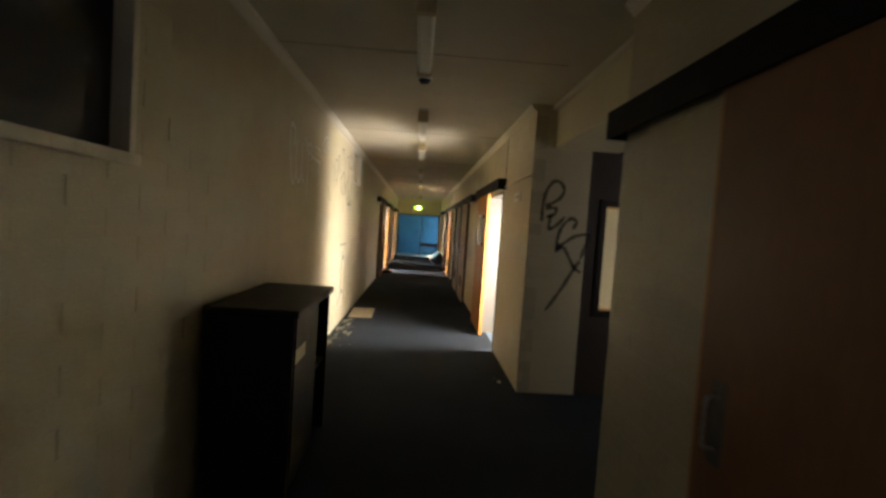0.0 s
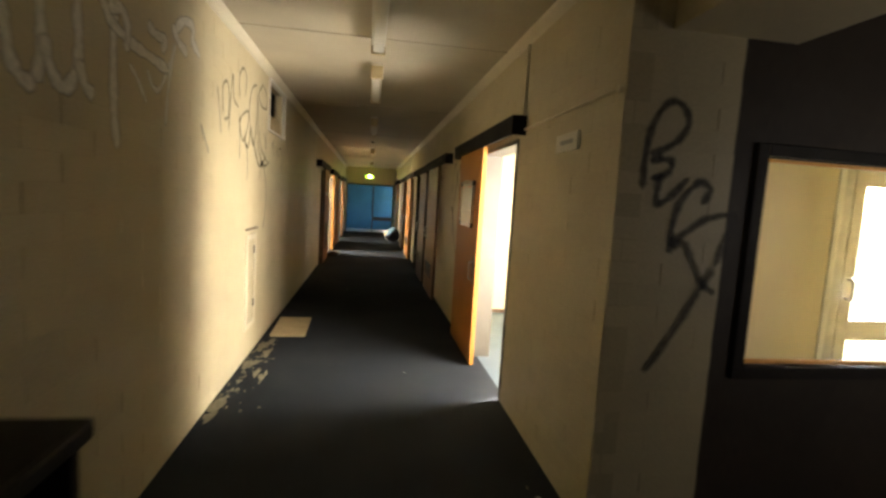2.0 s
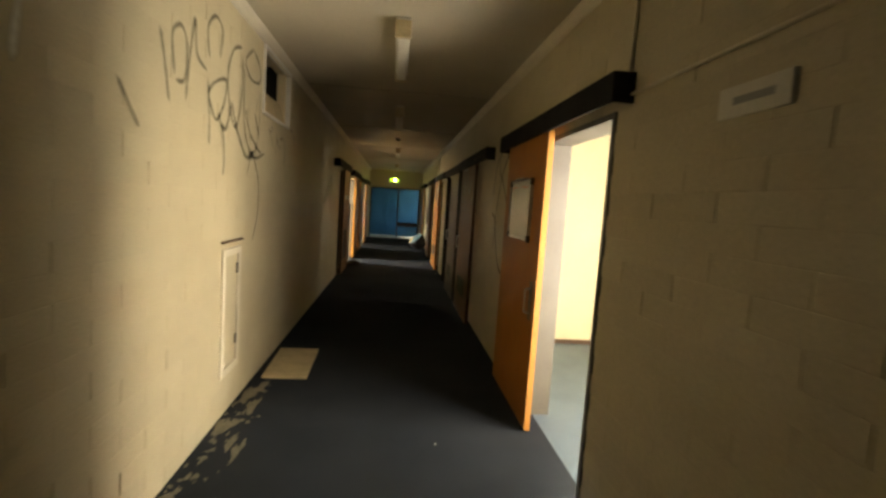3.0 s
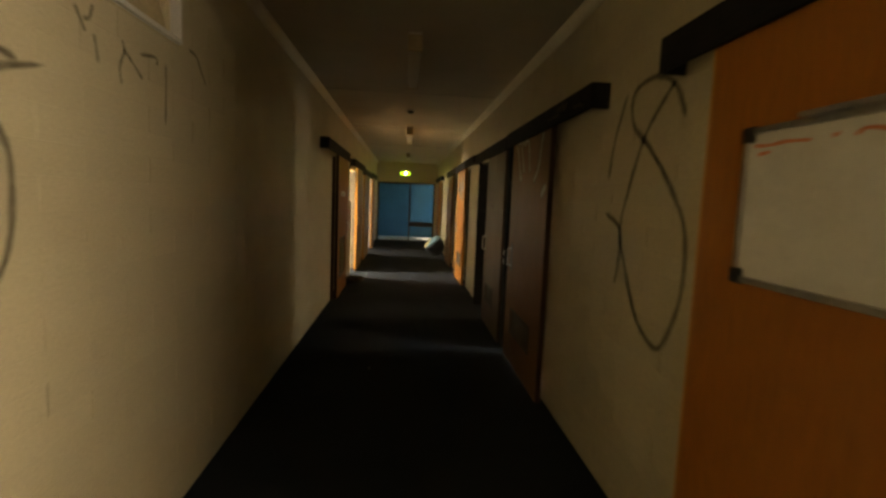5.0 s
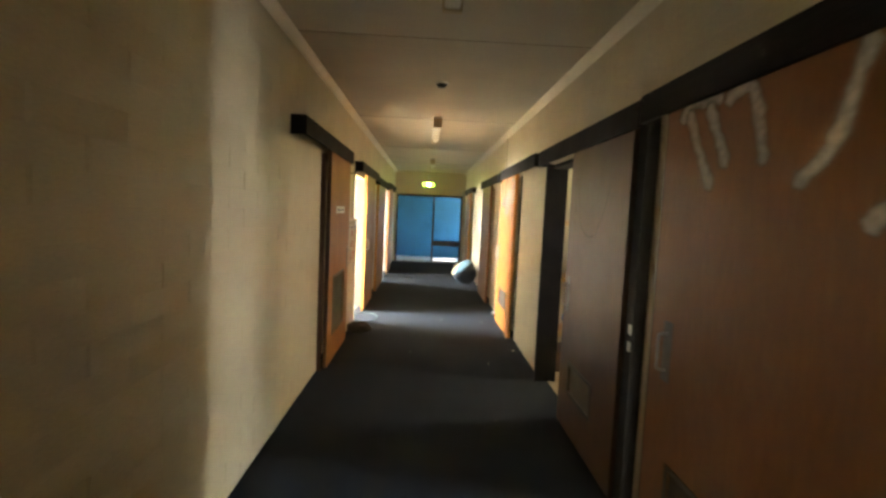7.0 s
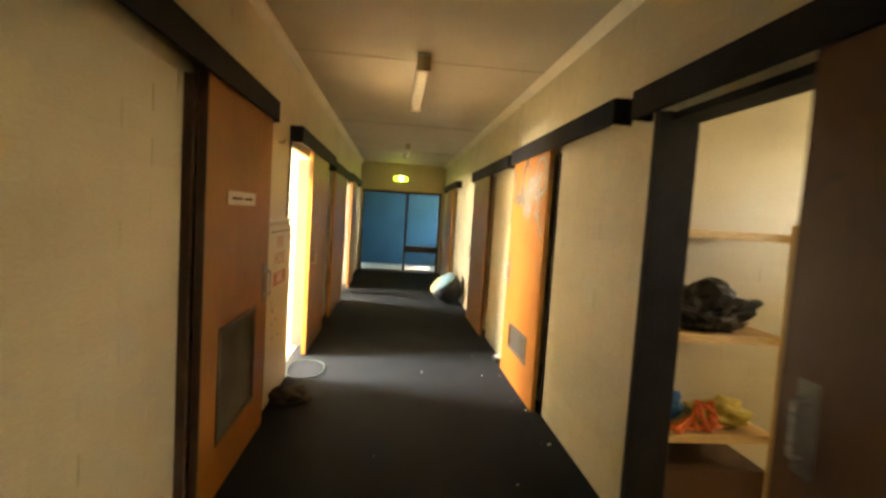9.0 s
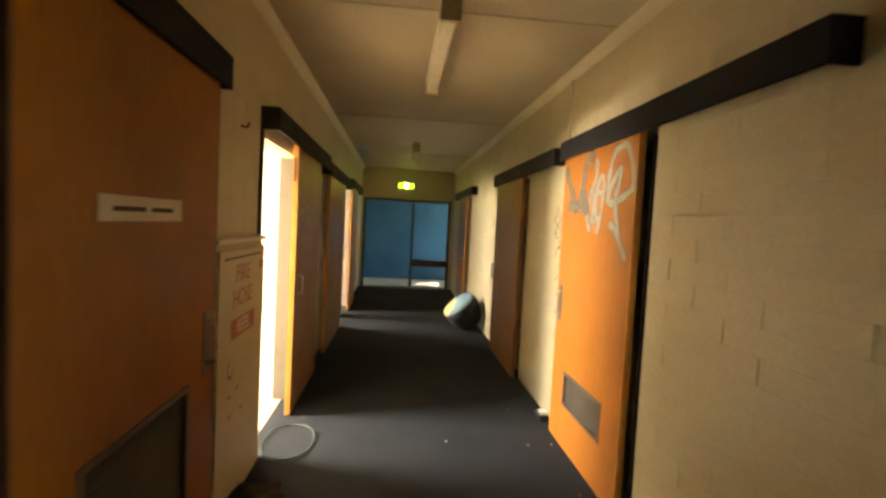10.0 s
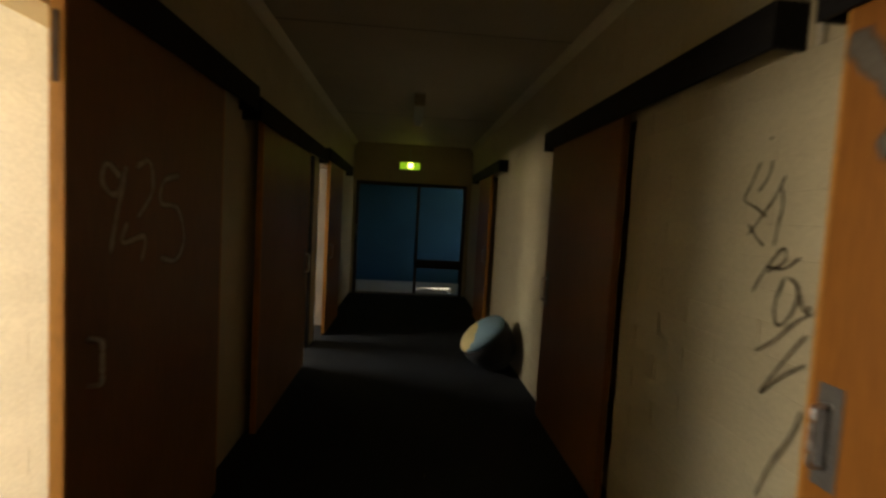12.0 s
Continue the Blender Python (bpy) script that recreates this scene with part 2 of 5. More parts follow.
def glowing(name, colour, strength):
    m = bpy.data.materials.new(name)
    m.use_nodes = True
    b = m.node_tree.nodes["Principled BSDF"]
    b.inputs["Base Color"].default_value = (*colour, 1)
    b.inputs["Emission Color"].default_value = (*colour, 1)
    b.inputs["Emission Strength"].default_value = strength
    return m


M_GLASS = glass("clear_glass")
# tint added to dim the daylight that enters by the lobby door
M_DIMGLASS = glass("dimming_glass", (0.5, 0.5, 0.46))
M_EXIT = glowing("exit_sign_green", (0.32, 0.75, 0.04), 0.15)
M_EXITW = glowing("exit_sign_figure", (0.85, 0.9, 0.2), 2.4)

# ---- building helpers ----
ORIGIN = {}


def box(bm, x0, x1, y0, y1, z0, z1):
    """Adds an upright box between two corners."""
    m = Matrix.LocRotScale(((x0 + x1) / 2, (y0 + y1) / 2, (z0 + z1) / 2), None, (abs(x1 - x0), abs(y1 - y0), abs(z1 - z0)))
    return bmesh.ops.create_cube(bm, size=1, matrix=m)["verts"]


def cyl(bm, a, b, r0, r1=None, seg=16, caps=True):
    a, b = Vector(a), Vector(b)
    turn = (b - a).to_track_quat("Z", "Y").to_matrix().to_4x4()
    m = Matrix.Translation((a + b) / 2) @ turn
    bmesh.ops.create_cone(bm, cap_ends=caps, segments=seg, radius1=r0, radius2=r0 if r1 is None else r1, depth=(b - a).length, matrix=m)


def tube(bm, points, r, seg=8, closed=False):
    """A round bar along points."""
    pts = [Vector(p) for p in points]
    rings = []
    n = len(pts)
    for i, p in enumerate(pts):
        d = (pts[(i + 1) % n] - pts[i - 1]) if closed or 0 < i < n - 1 else (pts[1] - pts[0] if i == 0 else pts[-1] - pts[-2])
        turn = d.to_track_quat("Z", "Y")
        rings.append([bm.verts.new(p + turn @ Vector((r * math.cos(k * math.tau / seg), r * math.sin(k * math.tau / seg), 0))) for k in range(seg)])
    last = n if closed else n - 1
    for i in range(last):
        a, b = rings[i], rings[(i + 1) % n]
        for k in range(seg):
            bm.faces.new((a[k], a[(k + 1) % seg], b[(k + 1) % seg], b[k]))
    if not closed:
        bm.faces.new(rings[0][::-1])
        bm.faces.new(rings[-1])


def thing(name, x, y, z, label, category, group="", kind=""):
    ob = new(name)
    ob.empty_display_size = 0.1
    ob.location = (x, y, z)
    ORIGIN[ob] = Vector((x, y, z))
    return tagged(ob, label, category, group, kind)


def finish(bm, name, mat, bevel, smooth):
    if bevel:
        bmesh.ops.bevel(bm, geom=bm.edges[:], offset=bevel, segments=2, profile=0.6, affect="EDGES", clamp_overlap=True)
    bmesh.ops.recalc_face_normals(bm, faces=bm.faces[:])
    me = bpy.data.meshes.new(name)
    bm.to_mesh(me)
    bm.free()
    me.materials.append(mat)
    if smooth:
        me.shade_smooth()
    return me


def part(name, bm, mat, parent, label="", bevel=0.0, smooth=False):
    """Links a bmesh, built in world places, as one mesh under a thing or a part."""
    root = ORIGIN[parent]
    bmesh.ops.translate(bm, vec=-root, verts=bm.verts[:])
    ob = new(name, finish(bm, name, mat, bevel, smooth))
    ob.parent = parent
    ORIGIN[ob] = root
    return tagged(ob, label)


def solid(name, bm, mat, label="", category="", kind="structure", bevel=0.0, smooth=False, group=""):
    """Links a bmesh as a top-level mesh, with its origin at the world's."""
    ob = new(name, finish(bm, name, mat, bevel, smooth))
    ORIGIN[ob] = Vector((0, 0, 0))
    return tagged(ob, label, category, group, kind)


def slab(name, box6, mat, label="", category="", kind="structure", bevel=0.0):
    bm = bmesh.new()
    box(bm, *box6)
    return solid(name, bm, mat, label, category, kind, bevel)


def piece(name, box6, mat, parent, label="", bevel=0.0):
    bm = bmesh.new()
    box(bm, *box6)
    return part(name, bm, mat, parent, label, bevel)


def rounded(points, steps=5):
    """A smooth line through points (Catmull-Rom)."""
    p = [Vector(q) for q in points]
    p = [2 * p[0] - p[1], *p, 2 * p[-1] - p[-2]]
    out = []
    for i in range(1, len(p) - 2):
        for k in range(steps):
            t = k / steps
            out.append(0.5 * (2 * p[i] + (p[i + 1] - p[i - 1]) * t + (2 * p[i - 1] - 5 * p[i] + 4 * p[i + 1] - p[i + 2]) * t * t
                              + (3 * p[i] - p[i - 1] - 3 * p[i + 1] + p[i + 2]) * t ** 3))
    return out + [p[-2]]


def strokes(name, lines, width, place, mat, parent, label):
    """Sprayed or drawn lines lying on a surface; place() takes a point of the line into the world."""
    bm = bmesh.new()
    across = bm.loops.layers.uv.new("across")
    lift = 0
    for line in lines:
        pts = rounded([(a, b, 0) for a, b in line])
        rows = []
        for i, p in enumerate(pts):
            d = (pts[min(i + 1, len(pts) - 1)] - pts[max(i - 1, 0)]).normalized()
            w = width * (0.72 + 0.12 * math.sin(i * 0.9) + 0.08 * math.sin(i * 2.3))
            end = i in (0, len(pts) - 1)
            side = Vector((-d.y, d.x, 0)) * w * (0.5 if end else 1)
            rows.append(([bm.verts.new(place(*q.xy, lift + i * 0.00002)) for q in (p + side, p, p - side)], 0.35 if end else 1.0))
        for (a, ka), (b, kb) in zip(rows, rows[1:]):
            for i, j in ((0, 1), (1, 2)):
                f = bm.faces.new((a[i], a[j], b[j], b[i]))
                for loop, u in zip(f.loops, (i % 2 * ka, j % 2 * ka, j % 2 * kb, i % 2 * kb)):
                    loop[across].uv = (u, 0.0)
        lift += 0.0004 + len(pts) * 0.00002
    return part(name, bm, mat, parent, label)


def lettering(name, words, size, m, mat, parent):
    """Words in the built-in font, as a mesh under a thing."""
    cu = bpy.data.curves.new(name, "FONT")
    cu.body, cu.size, cu.align_x, cu.align_y, cu.extrude = words, size, "CENTER", "CENTER", 0.0006
    tmp = bpy.data.objects.new(name, cu)
    scene.collection.objects.link(tmp)
    me = bpy.data.meshes.new_from_object(tmp.evaluated_get(bpy.context.evaluated_depsgraph_get()))
    bpy.data.objects.remove(tmp)
    me.transform(Matrix.Translation(-ORIGIN[parent]) @ m)
    me.materials.clear()
    me.materials.append(mat)
    ob = new(name, me)
    ob.parent = parent
    ORIGIN[ob] = ORIGIN[parent]
    return ob

# ---- large structure ----
R, L, CEIL, WALL = 1.05, -1.055, 2.70, 0.12
TOP = 2.0
END = 23.38
RIGHT_OPENINGS = [(0.2, 1.45, 0, TOP), (2.44, 4.48, 0, CEIL), (6.0, 7.1, 0, TOP), (10.0, 11.02, 0, TOP), (12.15, 13.14, 0, TOP), (14.65, 15.6, 0, TOP), (16.95, 17.95, 0, TOP), (20.7, 21.6, 0, TOP)]
LEFT_OPENINGS = [(0.5, 1.86, 1.70, 2.45), (6.885, 7.185, 0.3, 1.1), (7.68, 8.59, 2.125, 2.625), (13.3, 14.2, 0, TOP), (15.25, 16.27, 0, TOP), (18.3, 19.72, 0, TOP), (19.98, 20.75, 0, TOP)]


def wall_core(bm, x0, x1, start, end, openings):
    """A wall along y with rectangular openings right through it."""
    cuts = sorted({start, end, *(v for o in openings for v in o[:2] if start < v < end)})
    for a, b in zip(cuts, cuts[1:]):
        inside = sorted((o[2], o[3]) for o in openings if o[0] <= a + 1e-6 and o[1] >= b - 1e-6)
        z = 0.0
        for lo, hi in inside:
            if lo > z:
                box(bm, x0, x1, a, b, z, lo)
            z = hi
        if z < CEIL:
            box(bm, x0, x1, a, b, z, CEIL)


def free(start, end, z0, z1, openings):
    """The stretches of a course that no opening cuts."""
    runs = [(start, end)]
    for o0, o1, lo, hi in openings:
        if hi > z0 + 0.03 and lo < z1 - 0.03:
            runs = [r for a, b in runs for r in ((a, min(b, o0)), (max(a, o1), b)) if r[1] - r[0] > 0.02]
    return runs


def blocks(start, end, openings, shift=0.0):
    """Courses of 400 by 100 blocks in running bond, cut at the openings."""
    for c in range(27):
        z0, z1 = c * 0.1, min(c * 0.1 + 0.1, CEIL)
        if z1 - z0 < 0.05:
            continue
        for a, b in free(start, end, z0, z1, openings):
            k = math.floor((a - shift) / 0.4) - 1
            while True:
                u0 = shift + k * 0.4 + (0.2 if c % 2 else 0.0)
                k += 1
                if u0 >= b:
                    break
                v0, v1 = max(a, u0), min(b, u0 + 0.4)
                if v1 - v0 > 0.03:
                    yield v0, v1, z0, z1


PROUD, GROOVE, CHAMFER = 0.005, 0.0009, 0.0028
PERPENDS = (0.0002, 0.0004, 0.0008, 0.0016, 0.0034)


def block_geo(w, h, left, right, bold):
    """A block's face: flush bed joints with a shallow groove, open perpends; u to the side, v up, depth out of the wall."""
    c, d = CHAMFER * (0.6 + 0.4 * bold), PROUD - GROOVE * bold
    outer = [(left, 0), (w - right, 0), (w - right, h), (left, h)]
    inner = [(left + c, c), (w - right - c, c), (w - right - c, h - c), (left + c, h - c)]
    v = [(a, b, d) for a, b in outer] + [(a, b, PROUD) for a, b in inner] + [(a, b, 0.0) for a, b in outer]
    f = [(4, 5, 6, 7)] + [(i, (i + 1) % 4, 4 + (i + 1) % 4, 4 + i) for i in range(4)] + [(8, 0, 3, 11), (1, 9, 10, 2)]
    return v, f


BLOCK_WORK = []


def block_wall(wall, place, start, end, openings, near, shift=0.0, mat=M_BLOCK, bold=1.0):
    """Notes a wall's blocks, to be laid at the end of the file; near(u, v) picks those that are objects of their own."""
    BLOCK_WORK.append((wall, place, list(blocks(start, end, openings, shift)), near, mat, bold))


def lay_blocks():
    cache = {}
    for index, (wall, place, cells, near, mat, bold) in enumerate(BLOCK_WORK):
        verts, faces = [], []
        rng = random.Random(7)
        for u0, u1, z0, z1 in cells:
            left, right = rng.choice(PERPENDS) * bold, rng.choice(PERPENDS) * bold
            v, f = block_geo(u1 - u0, z1 - z0, left, right, bold)
            if near((u0 + u1) / 2, (z0 + z1) / 2):
                key = (index, round(u1 - u0, 3), round(z1 - z0, 3), left, right)
                if key not in cache:
                    me = bpy.data.meshes.new("block")
                    o = place(0, 0, 0)
                    me.from_pydata([place(*q) - o for q in v], [], f)
                    me.materials.append(mat)
                    cache[key] = me
                ob = new("block", cache[key])
                ob.parent = wall
                ob.location = place(u0, z0, rng.uniform(-0.0002, 0.0002))
            else:
                n = len(verts)
                d = rng.uniform(-0.0002, 0.0002)
                verts += [place(u0 + a, z0 + b, c + d) for a, b, c in v]
                faces += [tuple(n + i for i in q) for q in f]
        if verts:
            me = bpy.data.meshes.new("blockwork")
            me.from_pydata(verts, [], faces)
            me.materials.append(mat)
            ob = new("blockwork", me)
            ob.parent = wall
            tagged(ob, kind="stuff")


slab("floor", (L - 0.06, R + 0.06, -3.0, END, -0.12, 0.0), M_CARPET, "worn dark blue-grey corridor carpet", "floor")
slab("ceiling", (-4.4, 5.2, -3.2, 25.3, CEIL, CEIL + 0.15), M_CEILING, "cream-painted board ceiling, stained in places", "ceiling")

bm = bmesh.new()
wall_core(bm, R + PROUD, R + WALL, -3.0, END, RIGHT_OPENINGS)
wall_right = solid("wall_east", bm, M_JOINT, "cream-painted concrete block corridor wall with sliding doors", "wall")
bm = bmesh.new()
wall_core(bm, L - WALL, L - PROUD, -3.0, END, LEFT_OPENINGS)
wall_left = solid("wall_west", bm, M_JOINT, "cream-painted concrete block corridor wall with graffiti", "wall")
block_wall(wall_right, lambda u, v, d: Vector((R + PROUD - d, u, v)), -3.0, END, RIGHT_OPENINGS, lambda u, v: 13.15 < u < 14.6 or 15.7 < u < 16.9 or (4.4 < u < 6.1 and v < 2.4), shift=0.18, bold=1.5)
block_wall(wall_left, lambda u, v, d: Vector((L - PROUD + d, u, v)), -3.0, END, LEFT_OPENINGS, lambda u, v: 1.8 < u < 4.5 or 12.3 < u < 13.3, shift=0.13, bold=1.0)

# unseen south end, added to close the corridor; black sidelight keeps daylight out
bm = bmesh.new()
for x0, x1, z0, z1 in ((L - WALL, -0.9, 0, CEIL), (0.1, R + WALL, 0, CEIL), (-0.9, 0.1, 2.05, CEIL)):
    box(bm, x0, x1, -3.12, -3.0, z0, z1)
solid("wall_south", bm, M_PLASTER, "unseen end wall added behind the start, with a door", "wall")
sdoor = thing("door_3", -0.4, -3.06, 0, "added unseen end door beside a sidelight made black", "door", kind="structure")
for nm, x0, x1, z0, z1 in (("stile", -0.9, -0.84, 0, 2.05), ("mullion", -0.62, -0.56, 0, 2.05), ("bottom_rail", -0.84, -0.62, 0, 0.9), ("head_rail", -0.84, -0.62, 1.96, 2.05)):
    piece(nm, (x0, x1, -3.08, -3.03, z0, z1), M_JAMB, sdoor)
piece("leaf", (-0.56, 0.1, -3.075, -3.035, 0, 2.05), M_WALNUT, sdoor)
piece("pane", (-0.84, -0.62, -3.058, -3.052, 0.9, 1.96), M_BLACK, sdoor, "opaque black pane")

# alcove to a lobby: far wall with pier, dark timber partition and borrowed light
ALC = 4.48
bm = bmesh.new()
box(bm, R + WALL, 1.6, ALC + PROUD, ALC + 0.14, 0, CEIL)
box(bm, R + PROUD + 0.001, R + WALL, ALC + PROUD, ALC + 0.138, 0, CEIL)
wall_pier = solid("wall_pier", bm, M_JOINT, "cream block pier with black spray-paint tag", "wall")
block_wall(wall_pier, lambda u, v, d: Vector((u, ALC + PROUD - d, v)), R, 1.6, [], lambda u, v: True, shift=0.1)
bm = bmesh.new()
for b6 in ((1.6, 1.72, 0, CEIL), (1.72, 3.4, 0, 0.76), (1.72, 3.4, 1.87, CEIL), (3.34, 3.4, 0.76, 1.87)):
    box(bm, b6[0], b6[1], ALC + 0.02, ALC + 0.08, b6[2], b6[3])
partition = solid("wall_partition", bm, M_DARKWOOD, "dark-stained timber partition with a glazed opening", "wall")
slab("wall_partition_end", (3.4, 5.1, ALC + 0.0, ALC + 0.1, 0, CEIL), M_PLASTER, "plain cream lobby wall", "wall")
win = thing("window_1", 2.5, ALC + 0.05, 0.76, "dark timber framed borrowed-light window into a bright lobby", "window", kind="structure")
for nm, b6 in (("frame_stile", (1.72, 1.78, 0.76, 1.87)), ("frame_stile", (3.28, 3.34, 0.76, 1.87)), ("frame_head", (1.78, 3.28, 1.81, 1.87)), ("frame_sill", (1.78, 3.28, 0.76, 0.82))):
    piece(nm, (b6[0], b6[1], ALC + 0.0, ALC + 0.1, b6[2], b6[3]), M_CABINET, win, bevel=0.006)
for nm, b6 in (("glazing_bead", (1.78, 3.28, 1.795, 1.81)), ("glazing_bead", (1.78, 3.28, 0.82, 0.835)), ("glazing_bead", (1.78, 1.795, 0.835, 1.795))):
    piece(nm, (b6[0], b6[1], ALC + 0.06, ALC + 0.085, b6[2], b6[3]), M_LIPPING, win)
ob = piece("pane", (1.78, 3.28, ALC + 0.05, ALC + 0.054, 0.82, 1.81), M_GLASS, win)
ob.visible_shadow = False
# near side of the alcove and its east end
slab("wall_alcove_near", (R + WALL, 3.5, 2.32, 2.44, 0, CEIL), M_PLASTER, "plain cream alcove wall", "wall")
slab("wall_alcove_end", (3.4, 3.5, 2.44, ALC, 0, CEIL), M_PLASTER, "plain cream alcove end wall", "wall")
# window added out of view, with no opening, to hold the fill lamp
w5 = thing("window_5", 1.9, 5.99, 0.6, "added unseen window in the washroom's south wall, holds a lamp", "window", kind="structure")
piece("pane", (1.55, 2.25, 5.984, 5.992, 0.65, 2.05), M_PAPER, w5, "opaque pale pane, unseen")
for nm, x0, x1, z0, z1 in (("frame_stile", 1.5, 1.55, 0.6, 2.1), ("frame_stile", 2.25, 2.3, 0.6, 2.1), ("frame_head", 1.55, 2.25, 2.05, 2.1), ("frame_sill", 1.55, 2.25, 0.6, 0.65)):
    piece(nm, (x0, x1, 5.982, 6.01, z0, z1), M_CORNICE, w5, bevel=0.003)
# unseen window added on the unbroken wall to carry that cool lamp
w6 = thing("window_6", L, -0.5, 0.95, "added unseen window behind the start, holds a cool lamp", "window", kind="structure")
piece("pane", (L, L + 0.008, -0.85, -0.15, 1.0, 2.0), M_PAPER, w6, "opaque pale pane, unseen")
for nm, y0, y1, z0, z1 in (("frame_stile", -0.9, -0.85, 0.95, 2.05), ("frame_stile", -0.15, -0.1, 0.95, 2.05), ("frame_head", -0.85, -0.15, 2.0, 2.05), ("frame_sill", -0.85, -0.15, 0.95, 1.0)):
    piece(nm, (L, L + 0.02, y0, y1, z0, z1), M_CORNICE, w6, bevel=0.003)
# added out of view, pane opaque, to carry the alcove lamp
w4 = thing("window_4", 3.39, 3.1, 0.95, "added unseen window in the alcove's end wall, holds a lamp", "window", kind="structure")
piece("pane", (3.392, 3.4, 2.75, 3.45, 0.95, 1.95), M_PAPER, w4, "opaque pale pane, unseen")
for nm, y0, y1, z0, z1 in (("frame_stile", 2.7, 2.75, 0.9, 2.0), ("frame_stile", 3.45, 3.5, 0.9, 2.0), ("frame_head", 2.75, 3.45, 1.95, 2.0), ("frame_sill", 2.75, 3.45, 0.9, 0.95)):
    piece(nm, (3.37, 3.4, y0, y1, z0, z1), M_DARKWOOD, w4, bevel=0.003)
slab("floor_alcove", (R + 0.06, 3.5, 2.32, ALC + 0.05, -0.12, 0.0), M_CARPET, "dark carpet of the side alcove", "floor")
slab("bulkhead", (1.24, 1.85, 2.44, ALC, 2.31, CEIL), M_PLASTER, "cream boxed bulkhead under the ceiling", "bulkhead", bevel=0.004)
# lobby beyond the borrowed light
# unseen floor, its dark tone chosen to throw less light on the walls
slab("floor_lobby", (1.17, 5.1, ALC + 0.05, 6.0, -0.12, 0.0), M_CARPET, "unseen lobby floor, kept dark to cut bounced light", "floor")
bm = bmesh.new()
box(bm, 1.17, 3.65, 5.86, 5.98, 0, CEIL)
box(bm, 3.65, 4.98, 5.86, 5.98, 2.08, CEIL)
solid("wall_lobby", bm, M_PLASTER, "cream lobby back wall with an outside door", "wall")
slab("wall_lobby_end", (4.98, 5.1, ALC, 5.98, 0, CEIL), M_PLASTER, "plain cream lobby end wall", "wall")
out = thing("door_1", 4.5, 5.9, 0, "aluminium-framed glazed outside door in bright daylight", "door", kind="structure")
# first post is white: the sunlit reveal's brightness is in its colour
for nm, b6 in (("frame_post", (3.65, 3.71, 0, 2.08)), ("frame_post", (3.715, 3.83, 0, 2.08)), ("stile", (3.835, 3.945, 0, 2.08)), ("stile", (4.86, 4.98, 0, 2.08)), ("head_rail", (3.945, 4.86, 1.84, 2.08)), ("mid_rail", (3.945, 4.86, 0.57, 0.74)), ("bottom_rail", (3.945, 4.86, 0, 0.2))):
    piece(nm, (b6[0], b6[1], 5.88 if b6[0] > 3.7 else 5.85, 5.94, b6[2], b6[3]), M_METAL if b6[0] > 3.7 else M_WHITE, out, bevel=0.004)
for z0, z1 in ((0.2, 0.57), (0.74, 1.84)):
    ob = piece("pane", (3.945, 4.86, 5.905, 5.911, z0, z1), M_DIMGLASS, out)
    ob.visible_shadow = False
bm = bmesh.new()
tube(bm, rounded([(3.88, 5.88, 0.92), (3.88, 5.83, 0.92), (3.88, 5.82, 1.0), (3.88, 5.83, 1.08), (3.88, 5.88, 1.08)], 4), 0.012)
part("door_handle", bm, M_METAL, out, smooth=True)


def room(name, x0, x1, y0, y1, floor_mat, floor_label, window=None, east=True, skip=(), paint=None):
    """A plain room beside the corridor; its outer wall has one window opening."""
    paint = paint or M_PLASTER
    side = 1 if east else -1
    outer0, outer1 = (x1, x1 + 0.12) if east else (x0 - 0.12, x0)
    bm = bmesh.new()
    wy0, wy1, wz0, wz1 = window
    for a, b, lo, hi in ((y0 - 0.1, wy0, 0, CEIL), (wy1, y1 + 0.1, 0, CEIL), (wy0, wy1, 0, wz0), (wy0, wy1, wz1, CEIL)):
        if b > a:
            box(bm, outer0, outer1, a, b, lo, hi)
    solid("wall_" + name + "_outer", bm, paint, "cream outside wall with a window", "wall")
    inner0, inner1 = (R + WALL, x1) if east else (x0, L - WALL)
    if "south" not in skip:
        slab("wall_" + name + "_south", (inner0, inner1, y0 - 0.1, y0, 0, CEIL), paint, "plain cream room wall", "wall")
    if "north" not in skip:
        slab("wall_" + name + "_north", (inner0, inner1, y1, y1 + 0.1, 0, CEIL), paint, "plain cream room wall", "wall")
    fx = (R + 0.06, x1) if east else (x0, L - 0.06)
    slab("floor_" + name, (*fx, y0, y1, -0.12, 0.0), floor_mat, floor_label, "floor")
    xm = (outer0 + outer1) / 2
    w = thing("window_" + name, xm, (wy0 + wy1) / 2, wz0, "aluminium-framed window in full daylight", "window", kind="structure")
    for nm, a, b, lo, hi in (("frame_stile", wy0, wy0 + 0.05, wz0, wz1), ("frame_stile", wy1 - 0.05, wy1, wz0, wz1), ("frame_head", wy0 + 0.05, wy1 - 0.05, wz1 - 0.05, wz1), ("frame_sill", wy0 + 0.05, wy1 - 0.05, wz0, wz0 + 0.05)):
        piece(nm, (xm - 0.03, xm + 0.03, a, b, lo, hi), M_METAL, w)
    ob = piece("pane", (xm - 0.003, xm + 0.003, wy0 + 0.05, wy1 - 0.05, wz0 + 0.05, wz1 - 0.05), M_GLASS, w)
    ob.visible_shadow = False


room("washroom", R + WALL, 3.78, 5.99, 9.02, M_VINYL, "blue sheet vinyl room floor", (6.05, 6.8, 0.25, 2.2), skip=("south",), paint=M_PALEWALL)
room("ward", R + WALL, 4.07, 9.12, 11.1, M_CARPET, "dark carpet room floor", (9.45, 10.98, 0.25, 2.2), skip=("south",))
room("store", R + WALL, 3.77, 11.25, 13.8, M_LINO, "pale store floor", (12.3, 13.0, 1.7, 2.2), skip=("north",))
